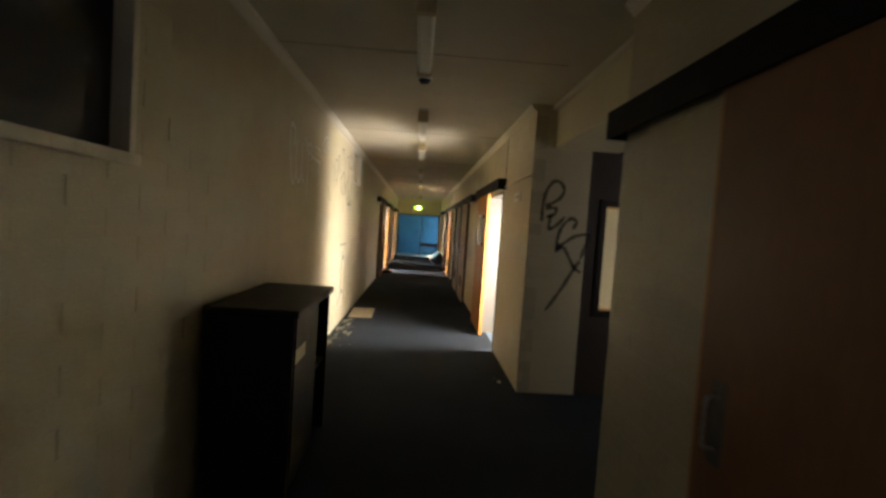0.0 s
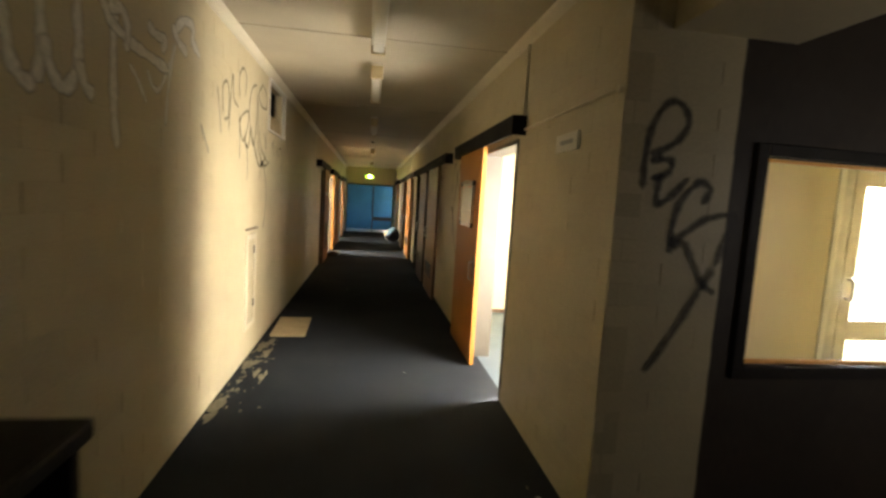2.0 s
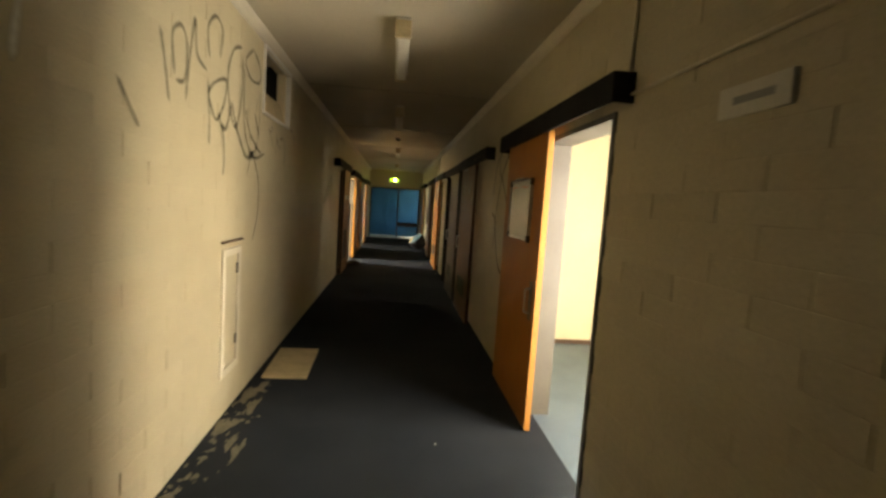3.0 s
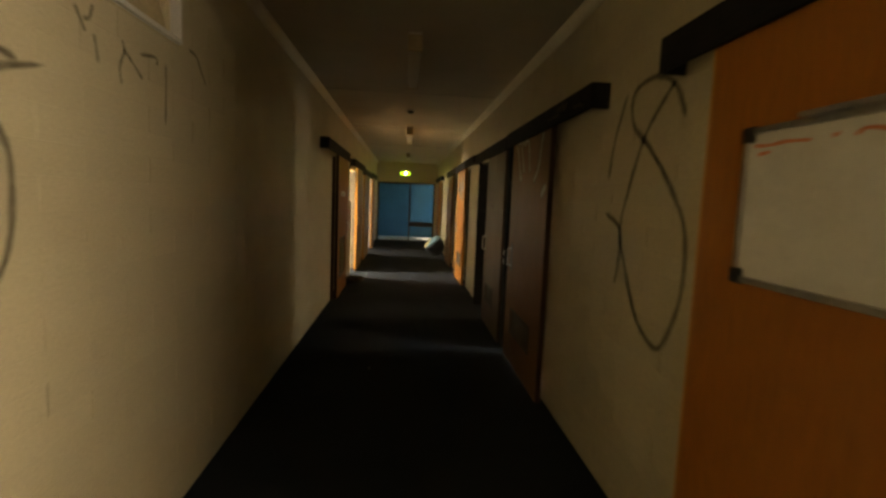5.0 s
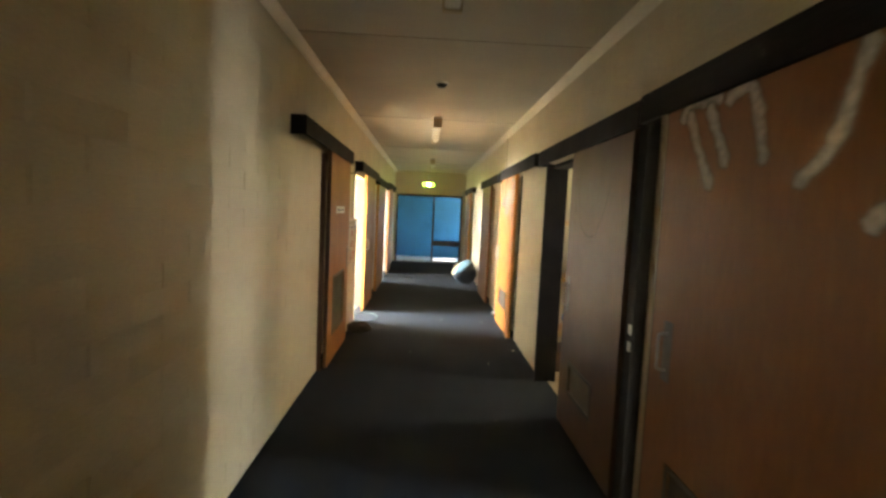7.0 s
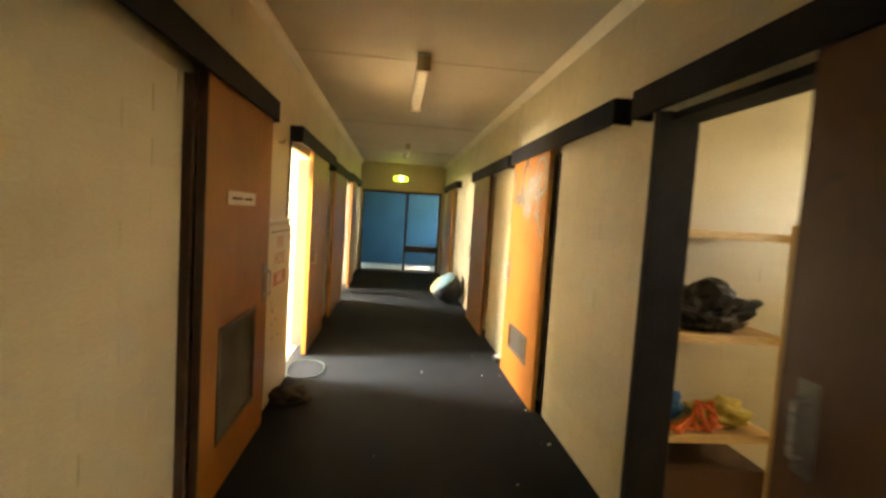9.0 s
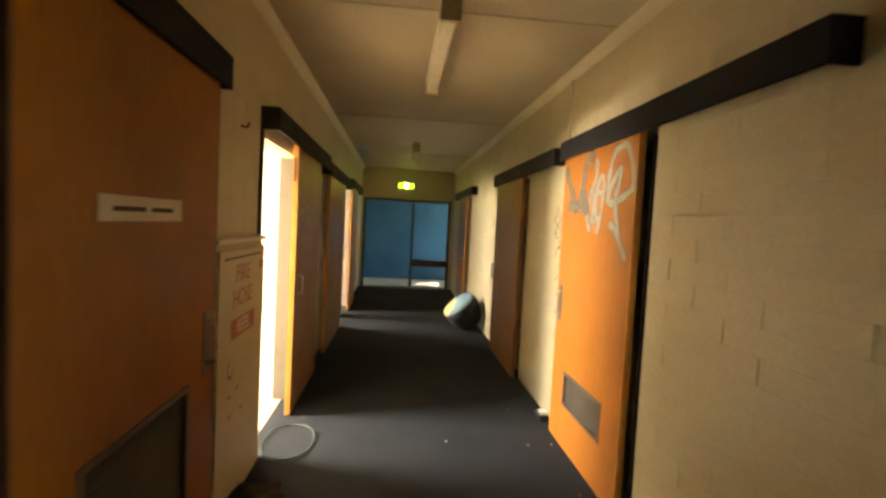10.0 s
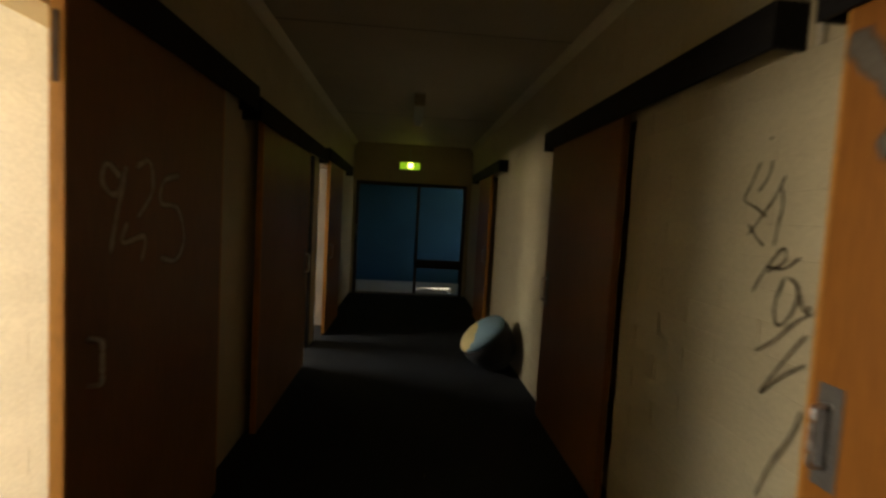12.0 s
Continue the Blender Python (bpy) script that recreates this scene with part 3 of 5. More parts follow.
room("office", -4.17, L - WALL, 14.36, 16.27, M_LINO, "cream sheet vinyl room floor", (14.55, 16.15, 0.25, 2.2), east=False, skip=("north",))
room("lounge", -4.17, L - WALL, 18.0, 21.8, M_CARPET, "dark carpet room floor", (19.15, 20.85, 0.25, 2.2), east=False)

# block walls seen through the open doors
bm = bmesh.new()
box(bm, -4.17, L - WALL, 16.27 + PROUD, 16.4, 0, CEIL)
wall_office = solid("wall_office_north", bm, M_JOINT, "cream block room wall in bright daylight", "wall")
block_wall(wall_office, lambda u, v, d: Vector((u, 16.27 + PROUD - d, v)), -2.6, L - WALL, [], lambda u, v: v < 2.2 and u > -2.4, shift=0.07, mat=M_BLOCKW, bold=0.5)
bm = bmesh.new()
box(bm, R + WALL, 3.77, 13.8 + PROUD, 13.92, 0, CEIL)
wall_store = solid("wall_store_north", bm, M_JOINT, "cream block store wall behind shelves", "wall")
block_wall(wall_store, lambda u, v, d: Vector((u, 13.8 + PROUD - d, v)), R + WALL, 3.0, [], lambda u, v: u < 2.6, shift=0.1)

# unseen shells added behind shut doors, so no daylight leaks in
for y0, y1, x0, x1 in ((-0.2, 1.9, R + WALL, 2.2), (14.3, 18.4, R + WALL, 2.2), (20.3, 22.0, R + WALL, 2.2), (6.7, 7.6, -1.7, L - WALL), (13.0, 14.25, -1.9, L - WALL)):
    far = (x1, x1 + 0.08) if x0 > 0 else (x0 - 0.08, x0)
    bm = bmesh.new()
    box(bm, *far, y0, y1, 0, CEIL)
    box(bm, x0, x1, y0 - 0.08, y0, 0, CEIL)
    box(bm, x0, x1, y1, y1 + 0.08, 0, CEIL)
    box(bm, x0 - 0.06 if x0 > 0 else x0, x1 if x0 > 0 else x1 + 0.06, y0, y1, -0.12, 0.0)
    solid("wall_closed_room", bm, M_PLASTER, "unseen shell of a shut room, keeps daylight out", "wall")

# end of the corridor: glazed screen into a blue room
bm = bmesh.new()
box(bm, L - WALL, -1.0, END, END + 0.12, 0, CEIL)
box(bm, 0.98, R + WALL, END, END + 0.12, 0, CEIL)
box(bm, -1.0, 0.98, END, END + 0.12, 2.02, CEIL)
wall_end = solid("wall_north", bm, M_PLASTER, "cream end wall over a glazed screen", "wall")
screen = thing("door_2", 0.0, END + 0.05, 0, "brown-framed glazed screen with a door beside a fixed pane", "door", kind="structure")
for nm, x0, x1, z0, z1 in (("frame_stile", -1.0, -0.95, 0, 2.02), ("frame_stile", 0.925, 0.98, 0, 2.02), ("frame_head", -0.95, 0.925, 1.965, 2.02), ("mullion", 0.09, 0.14, 0.03, 1.965), ("mid_rail", 0.14, 0.925, 0.5, 0.65), ("threshold", -0.95, 0.925, 0, 0.03)):
    piece(nm, (x0, x1, END - 0.012, END + 0.06, z0, z1), M_JAMB if nm != "threshold" else M_METAL, screen, bevel=0.004)
for x0, x1, z0, z1 in ((-0.95, 0.09, 0.03, 1.965), (0.14, 0.925, 0.03, 0.5), (0.14, 0.925, 0.65, 1.965)):
    ob = piece("pane", (x0, x1, END + 0.025, END + 0.03, z0, z1), M_GLASS, screen)
    ob.visible_shadow = False
bm = bmesh.new()
tube(bm, rounded([(-0.98, END - 0.01, 1.05), (-0.98, END - 0.05, 1.06), (-0.98, END - 0.055, 1.14), (-0.98, END - 0.05, 1.22), (-0.98, END - 0.01, 1.23)], 4), 0.01)
part("door_handle", bm, M_METAL, screen, "bright metal pull handle", smooth=True)
slab("floor_blue_room", (-2.2, 2.2, END, 25.1, -0.12, 0.0), M_TILEW, "pale glossy vinyl floor", "floor")
slab("wall_blue", (-2.3, 2.3, 25.1, 25.22, 0, CEIL), M_BLUE, "blue-painted room wall", "wall")
slab("wall_blue_west", (-2.3, -2.2, END + 0.12, 25.1, 0, CEIL), M_BLUE, "blue-painted room wall", "wall")
bm = bmesh.new()
for y0, y1, z0, z1 in ((END + 0.12, 23.85, 0, CEIL), (24.75, 25.1, 0, CEIL), (23.85, 24.75, 0, 0.85), (23.85, 24.75, 2.25, CEIL)):
    box(bm, 2.2, 2.3, y0, y1, z0, z1)
solid("wall_blue_east", bm, M_BLUE, "blue-painted room wall with a window", "wall")
bm = bmesh.new()
box(bm, -2.3, L - WALL, END, END + 0.12, 0, CEIL)
box(bm, R + WALL, 2.3, END, END + 0.12, 0, CEIL)
solid("wall_blue_south", bm, M_BLUE, "blue-painted room wall", "wall")

# cornice, ceiling cover strips
for s, x in ((1, R), (-1, L)):
    bm = bmesh.new()
    ys = [(-3.0, 2.44), (4.48, END)] if s > 0 else [(-3.0, END)]
    for a, b in ys:
        sec = [(0, 0), (-0.055 * s, 0), (-0.05 * s, -0.018), (-0.02 * s, -0.05), (-0.004 * s, -0.062), (0, -0.062)]
        ends = [[bm.verts.new((x + p, yy, CEIL + q)) for p, q in sec] for yy in (a, b)]
        for i in range(len(sec)):
            k = (i + 1) % len(sec)
            bm.faces.new((ends[0][i], ends[0][k], ends[1][k], ends[1][i]))
        bm.faces.new(ends[0])
        bm.faces.new(ends[1][::-1])
    solid("trim", bm, M_CORNICE, "cream moulded cornice between wall and ceiling", "cornice")
for y in (0.5, 3.4, 6.3, 9.2, 12.1, 15.0, 17.9, 20.8):
    slab("trim", (L + 0.05, R - 0.05, y - 0.004, y + 0.004, CEIL - 0.003, CEIL), M_STRIP, "thin discoloured strip over a ceiling joint", "cover strip")
slab("trim", (1.05, 1.24, 2.44, 2.47, CEIL - 0.05, CEIL), M_CORNICE, "cream cornice", "cornice")
# the cornice carries on along the alcove's edge
slab("trim", (1.195, 1.24, 2.47, ALC, CEIL - 0.045, CEIL), M_CORNICE, "cream cornice along the bulkhead", "cornice", bevel=0.01)

# outside
slab("ground", (-600, 600, -600, 600, -0.4, -0.13), M_GROUND, "dry grass ground outside", "ground")

# ---- sliding doors ----
def pelmet(s, y0, y1, wall_x, drop=0.0):
    """A boxed door track along the wall."""
    x_out, x_in = s * 0.945, wall_x
    p = thing("door_pelmet", wall_x, (y0 + y1) / 2, 2.01, "dark brown painted pelmet boxing a sliding door track", "pelmet", "door pelmets")
    z0, z1 = 2.01 - drop, 2.145 - drop
    piece("front_board", (x_out, x_out + s * 0.018, y0, y1, z0, z1), M_PELMET, p, bevel=0.003)
    piece("top_board", (x_out + s * 0.018, x_in, y0, y1, z1 - 0.018, z1), M_PELMET, p, bevel=0.002)
    piece("end_board", (x_out + s * 0.018, x_in, y0, y0 + 0.018, z0, z1 - 0.018), M_PELMET, p, bevel=0.002)
    piece("end_board", (x_out + s * 0.018, x_in, y1 - 0.018, y1, z0, z1 - 0.018), M_PELMET, p, bevel=0.002)
    piece("track", (s * 0.975, s * 1.005, y0 + 0.02, y1 - 0.02, z1 - 0.05, z1 - 0.018), M_METAL, p)
    return p


def pull(bm, s, x, y, z0, z1):
    """A bowed D handle standing off the leaf's face."""
    o = -s * 0.038
    tube(bm, rounded([(x, y, z0), (x + o * 0.8, y, z0 + 0.004), (x + o, y, z0 + 0.02), (x + o, y, (z0 + z1) / 2), (x + o, y, z1 - 0.02), (x + o * 0.8, y, z1 - 0.004), (x, y, z1)], 4), 0.007)


def sliding_door(s, y0, y1, mat, label, handle=None, grille=None, lipping=M_LIPPING, plate=True):
    """A hung timber leaf on the corridor side of the wall; handle: y, z0, z1; grille: y0, y1, z0, z1."""
    d = thing("sliding_door", s * 0.99, (y0 + y1) / 2, 0, label, "door", "sliding doors along the corridor")
    f, b = s * 0.97, s * 1.008
    bm = bmesh.new()
    if grille:
        g0, g1, h0, h1 = grille
        for a, c, lo, hi in ((y0 + 0.012, g0, 0.012, 2.07), (g1, y1 - 0.012, 0.012, 2.07), (g0, g1, 0.012, h0), (g0, g1, h1, 2.07)):
            box(bm, f, b, a, c, lo, hi)
        bmesh.ops.remove_doubles(bm, verts=bm.verts[:], dist=1e-5)
    else:
        box(bm, f, b, y0 + 0.012, y1 - 0.012, 0.012, 2.07)
    leaf = part("leaf", bm, mat, d)
    piece("lipping", (f, b, y0, y0 + 0.012, 0.012, 2.07), lipping, d, "bare timber edge lipping")
    piece("lipping", (f, b, y1 - 0.012, y1, 0.012, 2.07), lipping, d, "bare timber edge lipping")
    for y in (y0 + 0.2, y1 - 0.2):
        piece("hanger", (s * 0.98, s * 1.0, y - 0.03, y + 0.03, 2.07, 2.085), M_METAL, d)
    if handle:
        hy, z0, z1 = handle
        if plate:
            piece("back_plate", (f - s * 0.003, f, hy - 0.035, hy + 0.035, z0 - 0.05, z1 + 0.05), M_PLATE, d, "worn dull metal handle plate", bevel=0.001)
        bm = bmesh.new()
        pull(bm, s, f - s * 0.003, hy, z0, z1)
        part("handle", bm, M_METAL, d, "aluminium pull handle", smooth=True)
    if grille:
        gr = piece("vent_grille", (f + s * 0.022, f + s * 0.026, g0, g1, h0, h1), M_BLACK, d, "bronze-coloured louvred door grille")
        fr = bmesh.new()
        for a, c, lo, hi in ((g0 - 0.015, g1 + 0.015, h0 - 0.015, h0 + 0.008), (g0 - 0.015, g1 + 0.015, h1 - 0.008, h1 + 0.015), (g0 - 0.015, g0 + 0.008, h0 + 0.008, h1 - 0.008), (g1 - 0.008, g1 + 0.015, h0 + 0.008, h1 - 0.008)):
            box(fr, f - s * 0.005, f, a, c, lo, hi)
        part("grille_frame", fr, M_GRILLE, gr)
        z = h0 + 0.014
        while z < h1 - 0.01:
            bm = bmesh.new()
            vs = box(bm, f + s * 0.002, f + s * 0.018, g0 + 0.004, g1 - 0.004, z - 0.0015, z + 0.0015)
            bmesh.ops.rotate(bm, verts=vs, cent=(f + s * 0.01, 0, z), matrix=Matrix.Rotation(s * radians(-35), 3, "Y"))
            part("slat", bm, M_GRILLE, gr)
            z += 0.02
    return d, leaf


def lining(s, y0, y1, mat, near=True, far=True, head=True, head_mat=None, deep=0.01):
    """The lining of a doorway through the wall."""
    x0, x1 = (R - 0.006, R + WALL + deep) if s > 0 else (L - WALL - deep, L + 0.006)
    t = thing("door_lining", (x0 + x1) / 2, (y0 + y1) / 2, 0, "painted lining round a doorway", "door frame", kind="structure")
    if near:
        piece("jamb", (x0, x1, y0 - 0.004, y0 + 0.03, 0, TOP - 0.03), mat, t, bevel=0.002)
    if far:
        piece("jamb", (x0, x1, y1 - 0.03, y1 + 0.004, 0, TOP - 0.03), mat, t, bevel=0.002)
    if head:
        piece("head", (x0, x1, y0 - 0.004, y1 + 0.004, TOP - 0.03, TOP + 0.004), head_mat or mat, t, bevel=0.002)
    return t


def jamb_post(s, y0, y1, mat=M_JAMB, deep=0.065):
    """An upright stop that stands out from the wall beside a shut leaf."""
    a, b = (R - deep, R) if s > 0 else (L, L + deep)
    return slab("trim", (a, b, y0, y1, 0, 2.01), mat, "dark-stained timber stop beside a sliding door", "door stop", bevel=0.003)


# east side, from the start on
pelmet(1, -0.75, 2.42, R)
sliding_door(1, 0.25, 1.5, M_WALNUT, "shut brown veneered sliding door in deep shade", (1.38, 0.9, 1.06))
pelmet(1, 5.83, 8.19, R)
d, leaf = sliding_door(1, 6.79, 7.87, M_TIMBER, "half-open orange timber sliding door with a whiteboard", (6.9, 0.8, 0.97))
# the darker grey puts the far jamb's shade into its colour
lining(1, 6.0, 7.1, M_GREYD, deep=0.06)
wb = piece("whiteboard", (0.956, 0.97, 7.05, 7.65, 1.29, 1.71), M_BOARD, d, "small whiteboard with faint red notes", bevel=0.004)
for b6 in ((7.05, 7.65, 1.278, 1.296), (7.05, 7.65, 1.704, 1.722), (7.044, 7.06, 1.296, 1.704), (7.64, 7.656, 1.296, 1.704)):
    piece("rim", (0.95, 0.97, *b6), M_METAL, wb)
for y in (7.06, 7.64):
    for z in (1.296, 1.704):
        bm = bmesh.new()
        box(bm, 0.947, 0.971, y - 0.024, y + 0.024, z - 0.024, z + 0.024)
        part("corner_cap", bm, M_BLACK, wb, bevel=0.008)
piece("pen_ledge", (0.93, 0.97, 7.2, 7.44, 1.722, 1.735), M_METAL, wb)
strokes("red_notes", [[(7.62, 1.672), (7.56, 1.668), (7.5, 1.672), (7.42, 1.667)], [(7.36, 1.668), (7.34, 1.675)], [(7.3, 1.664), (7.27, 1.676), (7.2, 1.665), (7.12, 1.67)], [(7.6, 1.645), (7.55, 1.65)]], 0.007, lambda u, v, d: Vector((0.9552 - d, u, v)), M_REDPEN, wb, "faint red marker notes")

pel2 = pelmet(1, 8.9, 11.12, R)
d2, leaf2 = sliding_door(1, 9.68, 10.88, M_CHESTNUT, "brown veneered sliding door pushed open a hand's width, with paint marks", (10.72, 0.9, 1.06), (9.98, 10.64, 0.3, 0.5), lipping=M_JAMB)
lining(1, 10.0, 11.02, M_PELMET)
pelmet(1, 11.14, 13.3, R, 0.012)
d3, leaf3 = sliding_door(1, 11.22, 12.28, M_UMBER, "dark brown veneered sliding door half open to a store, with yellow scrawls", (12.18, 0.9, 1.06), (11.6, 12.05, 0.3, 0.5), lipping=M_JAMB)
post = jamb_post(1, 11.1, 11.2, M_PELMET)
for z in (0.86, 0.95):
    piece("strike_plate", (0.981, 0.985, 11.115, 11.15, z, z + 0.05), M_METAL, post, "bright metal strike plate", bevel=0.002)
lining(1, 12.15, 13.14, M_PELMET)
jamb_post(1, 13.1, 13.15, M_PELMET)
pelmet(1, 13.495, 15.76, R, -0.005)
d4, leaf4 = sliding_door(1, 14.6, 15.69, M_TIMBER, "shut orange timber sliding door with silver spray paint", (15.62, 0.91, 1.065), (14.85, 15.43, 0.315, 0.52))
jamb_post(1, 14.568, 14.59, M_PELMET, deep=0.014)
pelmet(1, 15.905, 18.25, R, 0.008)
d5, leaf5 = sliding_door(1, 16.92, 18.08, M_REDWOOD, "shut red-brown timber sliding door in shade", (18.0, 0.9, 1.06), lipping=M_REDWOOD)
pelmet(1, 20.1, 22.4, R)
sliding_door(1, 20.75, 21.7, M_TIMBER, "shut orange timber sliding door near the exit", (20.83, 0.9, 1.06))

# west side
pelmet(-1, 12.16, 14.38, L, -0.015)
l1, leaf_l1 = sliding_door(-1, 13.22, 14.31, M_RUST, "shut orange timber sliding door with a white name plate", (14.23, 0.9, 1.06), (13.45, 14.05, 0.29, 0.85), lipping=M_JAMB)
jamb_post(-1, 13.18, 13.212, deep=0.04)
plate = piece("name_plate", (-0.97, -0.966, 13.5, 13.965, 1.47, 1.54), M_PAPER, l1, "white door sign with unreadable dark lettering")
piece("lettering_bar", (-0.966, -0.9652, 13.56, 13.73, 1.497, 1.511), M_INK, plate)
piece("lettering_bar", (-0.966, -0.9652, 13.76, 13.9, 1.497, 1.511), M_INK, plate)
pelmet(-1, 15.2, 17.46, L)
l2, leaf_l2 = sliding_door(-1, 15.9, 17.0, M_WALNUT, "half-open veneered sliding door with chalk numbers", (16.0, 0.92, 1.06), plate=False)
lining(-1, 15.25, 16.27, M_GREYD, head_mat=M_PLASTER)
edge_plate = piece("edge_lock", (-1.0, -0.982, 15.897, 15.9, 1.76, 1.94), M_JAMB, l2, "dark mortised lock plate in the leaf edge")
slab("trim", (L, L + 0.012, 15.2, 15.246, 0, 2.01), M_PELMET, "dark painted edge beside a doorway", "trim")
pelmet(-1, 17.5, 19.96, L, 0.045)
sliding_door(-1, 17.65, 19.08, M_WALNUT, "veneered sliding door half open to a bright room", (18.98, 0.9, 1.06))
lining(-1, 18.3, 19.72, M_PELMET)
pelmet(-1, 20.05, 22.3, L)
sliding_door(-1, 20.24, 21.3, M_TIMBER, "half-open orange timber sliding door at the far end", (20.34, 0.9, 1.06))
lining(-1, 19.98, 20.75, M_GREY)


# ---- graffiti ----
def on_left(u, v, d):
    return Vector((L + 0.0015 + d, u, v))


def on_right(u, v, d):
    return Vector((R - 0.0015 - d, u, v))


strokes("graffiti", [
    [(4.01, 2.24), (4.03, 2.1), (4.07, 1.95), (4.09, 1.86), (4.14, 1.81), (4.2, 1.8)],
    [(4.01, 2.24), (4.08, 2.28), (4.15, 2.24), (4.17, 2.16), (4.12, 2.09)],
    [(4.2, 1.81), (4.22, 1.89), (4.23, 1.98), (4.22, 2.08), (4.24, 2.18)],
    [(4.24, 1.97), (4.26, 1.89), (4.31, 1.83), (4.36, 1.83), (4.41, 1.9), (4.43, 1.99), (4.42, 2.08), (4.43, 2.19)],
    [(4.42, 1.94), (4.46, 1.86), (4.52, 1.83)],
    [(4.5, 2.25), (4.58, 2.2), (4.66, 2.14), (4.82, 2.11), (5.01, 2.1), (5.21, 2.09)],
    [(4.62, 2.19), (4.73, 2.22), (4.78, 2.15), (4.76, 2.06)],
    [(4.96, 2.24), (5.04, 2.22), (5.16, 2.22), (5.11, 2.16)],
    [(5.24, 2.33), (5.32, 2.27), (5.45, 2.24)],
    [(5.28, 2.32), (5.4, 2.4), (5.53, 2.41), (5.53, 2.33), (5.65, 2.28)]], 0.05, on_left, M_SPRAYP, wall_left, "pale sprayed loops on the block wall")
strokes("graffiti", [
    [(4.8, 2.02), (4.87, 1.98), (4.93, 1.92), (4.96, 1.89)],
    [(4.97, 2.04), (5.02, 1.98), (5.09, 1.97), (5.16, 2.04), (5.23, 2.15)],
    [(5.17, 1.81), (5.2, 1.98), (5.24, 2.12), (5.29, 2.25)]], 0.026, on_left, M_SPRAYP, wall_left, "pale sprayed strokes on the block wall")
strokes("graffiti", [
    [(4.68, 2.22), (4.67, 2.06), (4.67, 1.84), (4.68, 1.74), (4.7, 1.65)]], 0.055, on_left, M_SPRAYP, wall_left, "pale paint run")
strokes("graffiti", [
    [(6.01, 2.2), (6.06, 2.06), (6.11, 1.88)],
    [(6.16, 2.02), (6.13, 2.2), (6.22, 2.27), (6.29, 2.2), (6.27, 2.03), (6.17, 2)],
    [(6.28, 1.92), (6.32, 2.14), (6.38, 2.36), (6.41, 2.19), (6.55, 2.14)],
    [(6.58, 2.21), (6.55, 2.37), (6.66, 2.47), (6.77, 2.42), (6.73, 2.25)],
    [(6.55, 2.02), (6.67, 2.11), (6.85, 2.16), (6.82, 2.02), (6.69, 1.9), (6.57, 2.01)],
    [(6.56, 2.11), (6.59, 1.89), (6.59, 1.74)],
    [(7.13, 2.44), (6.97, 2.38), (6.87, 2.21), (6.92, 2.01), (7.04, 1.91), (7.14, 2.13), (7.15, 2.39)],
    [(7.39, 2.51), (7.21, 2.38), (7.33, 2.29), (7.55, 2.31), (7.55, 2.42), (7.39, 2.5)],
    [(7.18, 2.35), (7.2, 2), (7.29, 1.83), (7.49, 1.75), (7.76, 1.81)],
    [(7.45, 2.07), (7.58, 1.91)],
    [(6.78, 1.91), (6.83, 1.71), (6.81, 1.58)],
    [(5.66, 1.9), (5.76, 1.8), (5.83, 1.73)]], 0.024, on_left, M_SPRAYG, wall_left, "thin grey tag on the block wall")
for width, lines in (
        (0.034, [[(6.96, 2.06), (7.02, 1.97), (7.08, 1.9), (7.15, 1.84), (7.22, 1.78), (7.3, 1.74), (7.38, 1.745), (7.43, 1.77)],
                 [(6.74, 1.95), (6.77, 1.89), (6.82, 1.87), (6.87, 1.88), (6.91, 1.94), (6.94, 2.03)]]),
        (0.025, [[(7.27, 2.07), (7.29, 2.0), (7.33, 1.95), (7.39, 1.9), (7.48, 1.86), (7.58, 1.82), (7.67, 1.8)],
                 [(7.36, 1.75), (7.42, 1.785), (7.46, 1.77), (7.4, 1.745), (7.38, 1.77), (7.48, 1.79), (7.55, 1.835)],
                 [(7.42, 1.78), (7.48, 1.74), (7.54, 1.68), (7.6, 1.61), (7.63, 1.52), (7.61, 1.31), (7.5, 1.13)]]),
        (0.014, [[(7.6, 2.26), (7.6, 2.12), (7.6, 2.03), (7.58, 1.94), (7.55, 1.86), (7.52, 1.82)],
                 [(7.38, 1.91), (7.37, 1.81), (7.37, 1.7), (7.33, 1.62)]])):
    strokes("graffiti", lines, width, on_left, M_SPRAYG, wall_left, "dark curved tag on the block wall")
strokes("graffiti", [
    [(7.9, 2.03), (7.93, 1.99), (7.95, 1.96)], [(7.99, 2.06), (7.97, 2.01), (7.94, 2.0)], [(7.99, 1.97), (8.0, 1.93), (8.01, 1.88)],
    [(8.15, 2.0), (8.16, 1.96), (8.13, 1.9), (8.14, 1.84)], [(8.26, 1.98), (8.38, 2.0), (8.39, 1.97)], [(8.15, 1.97), (8.22, 1.93), (8.28, 1.89)],
    [(8.46, 2), (8.46, 1.89), (8.45, 1.74)], [(8.68, 2.12), (8.76, 2.11), (8.81, 2.06), (8.87, 2)]], 0.015, on_left, M_SPRAYG, wall_left, "thin dark spray lines under the high vent")
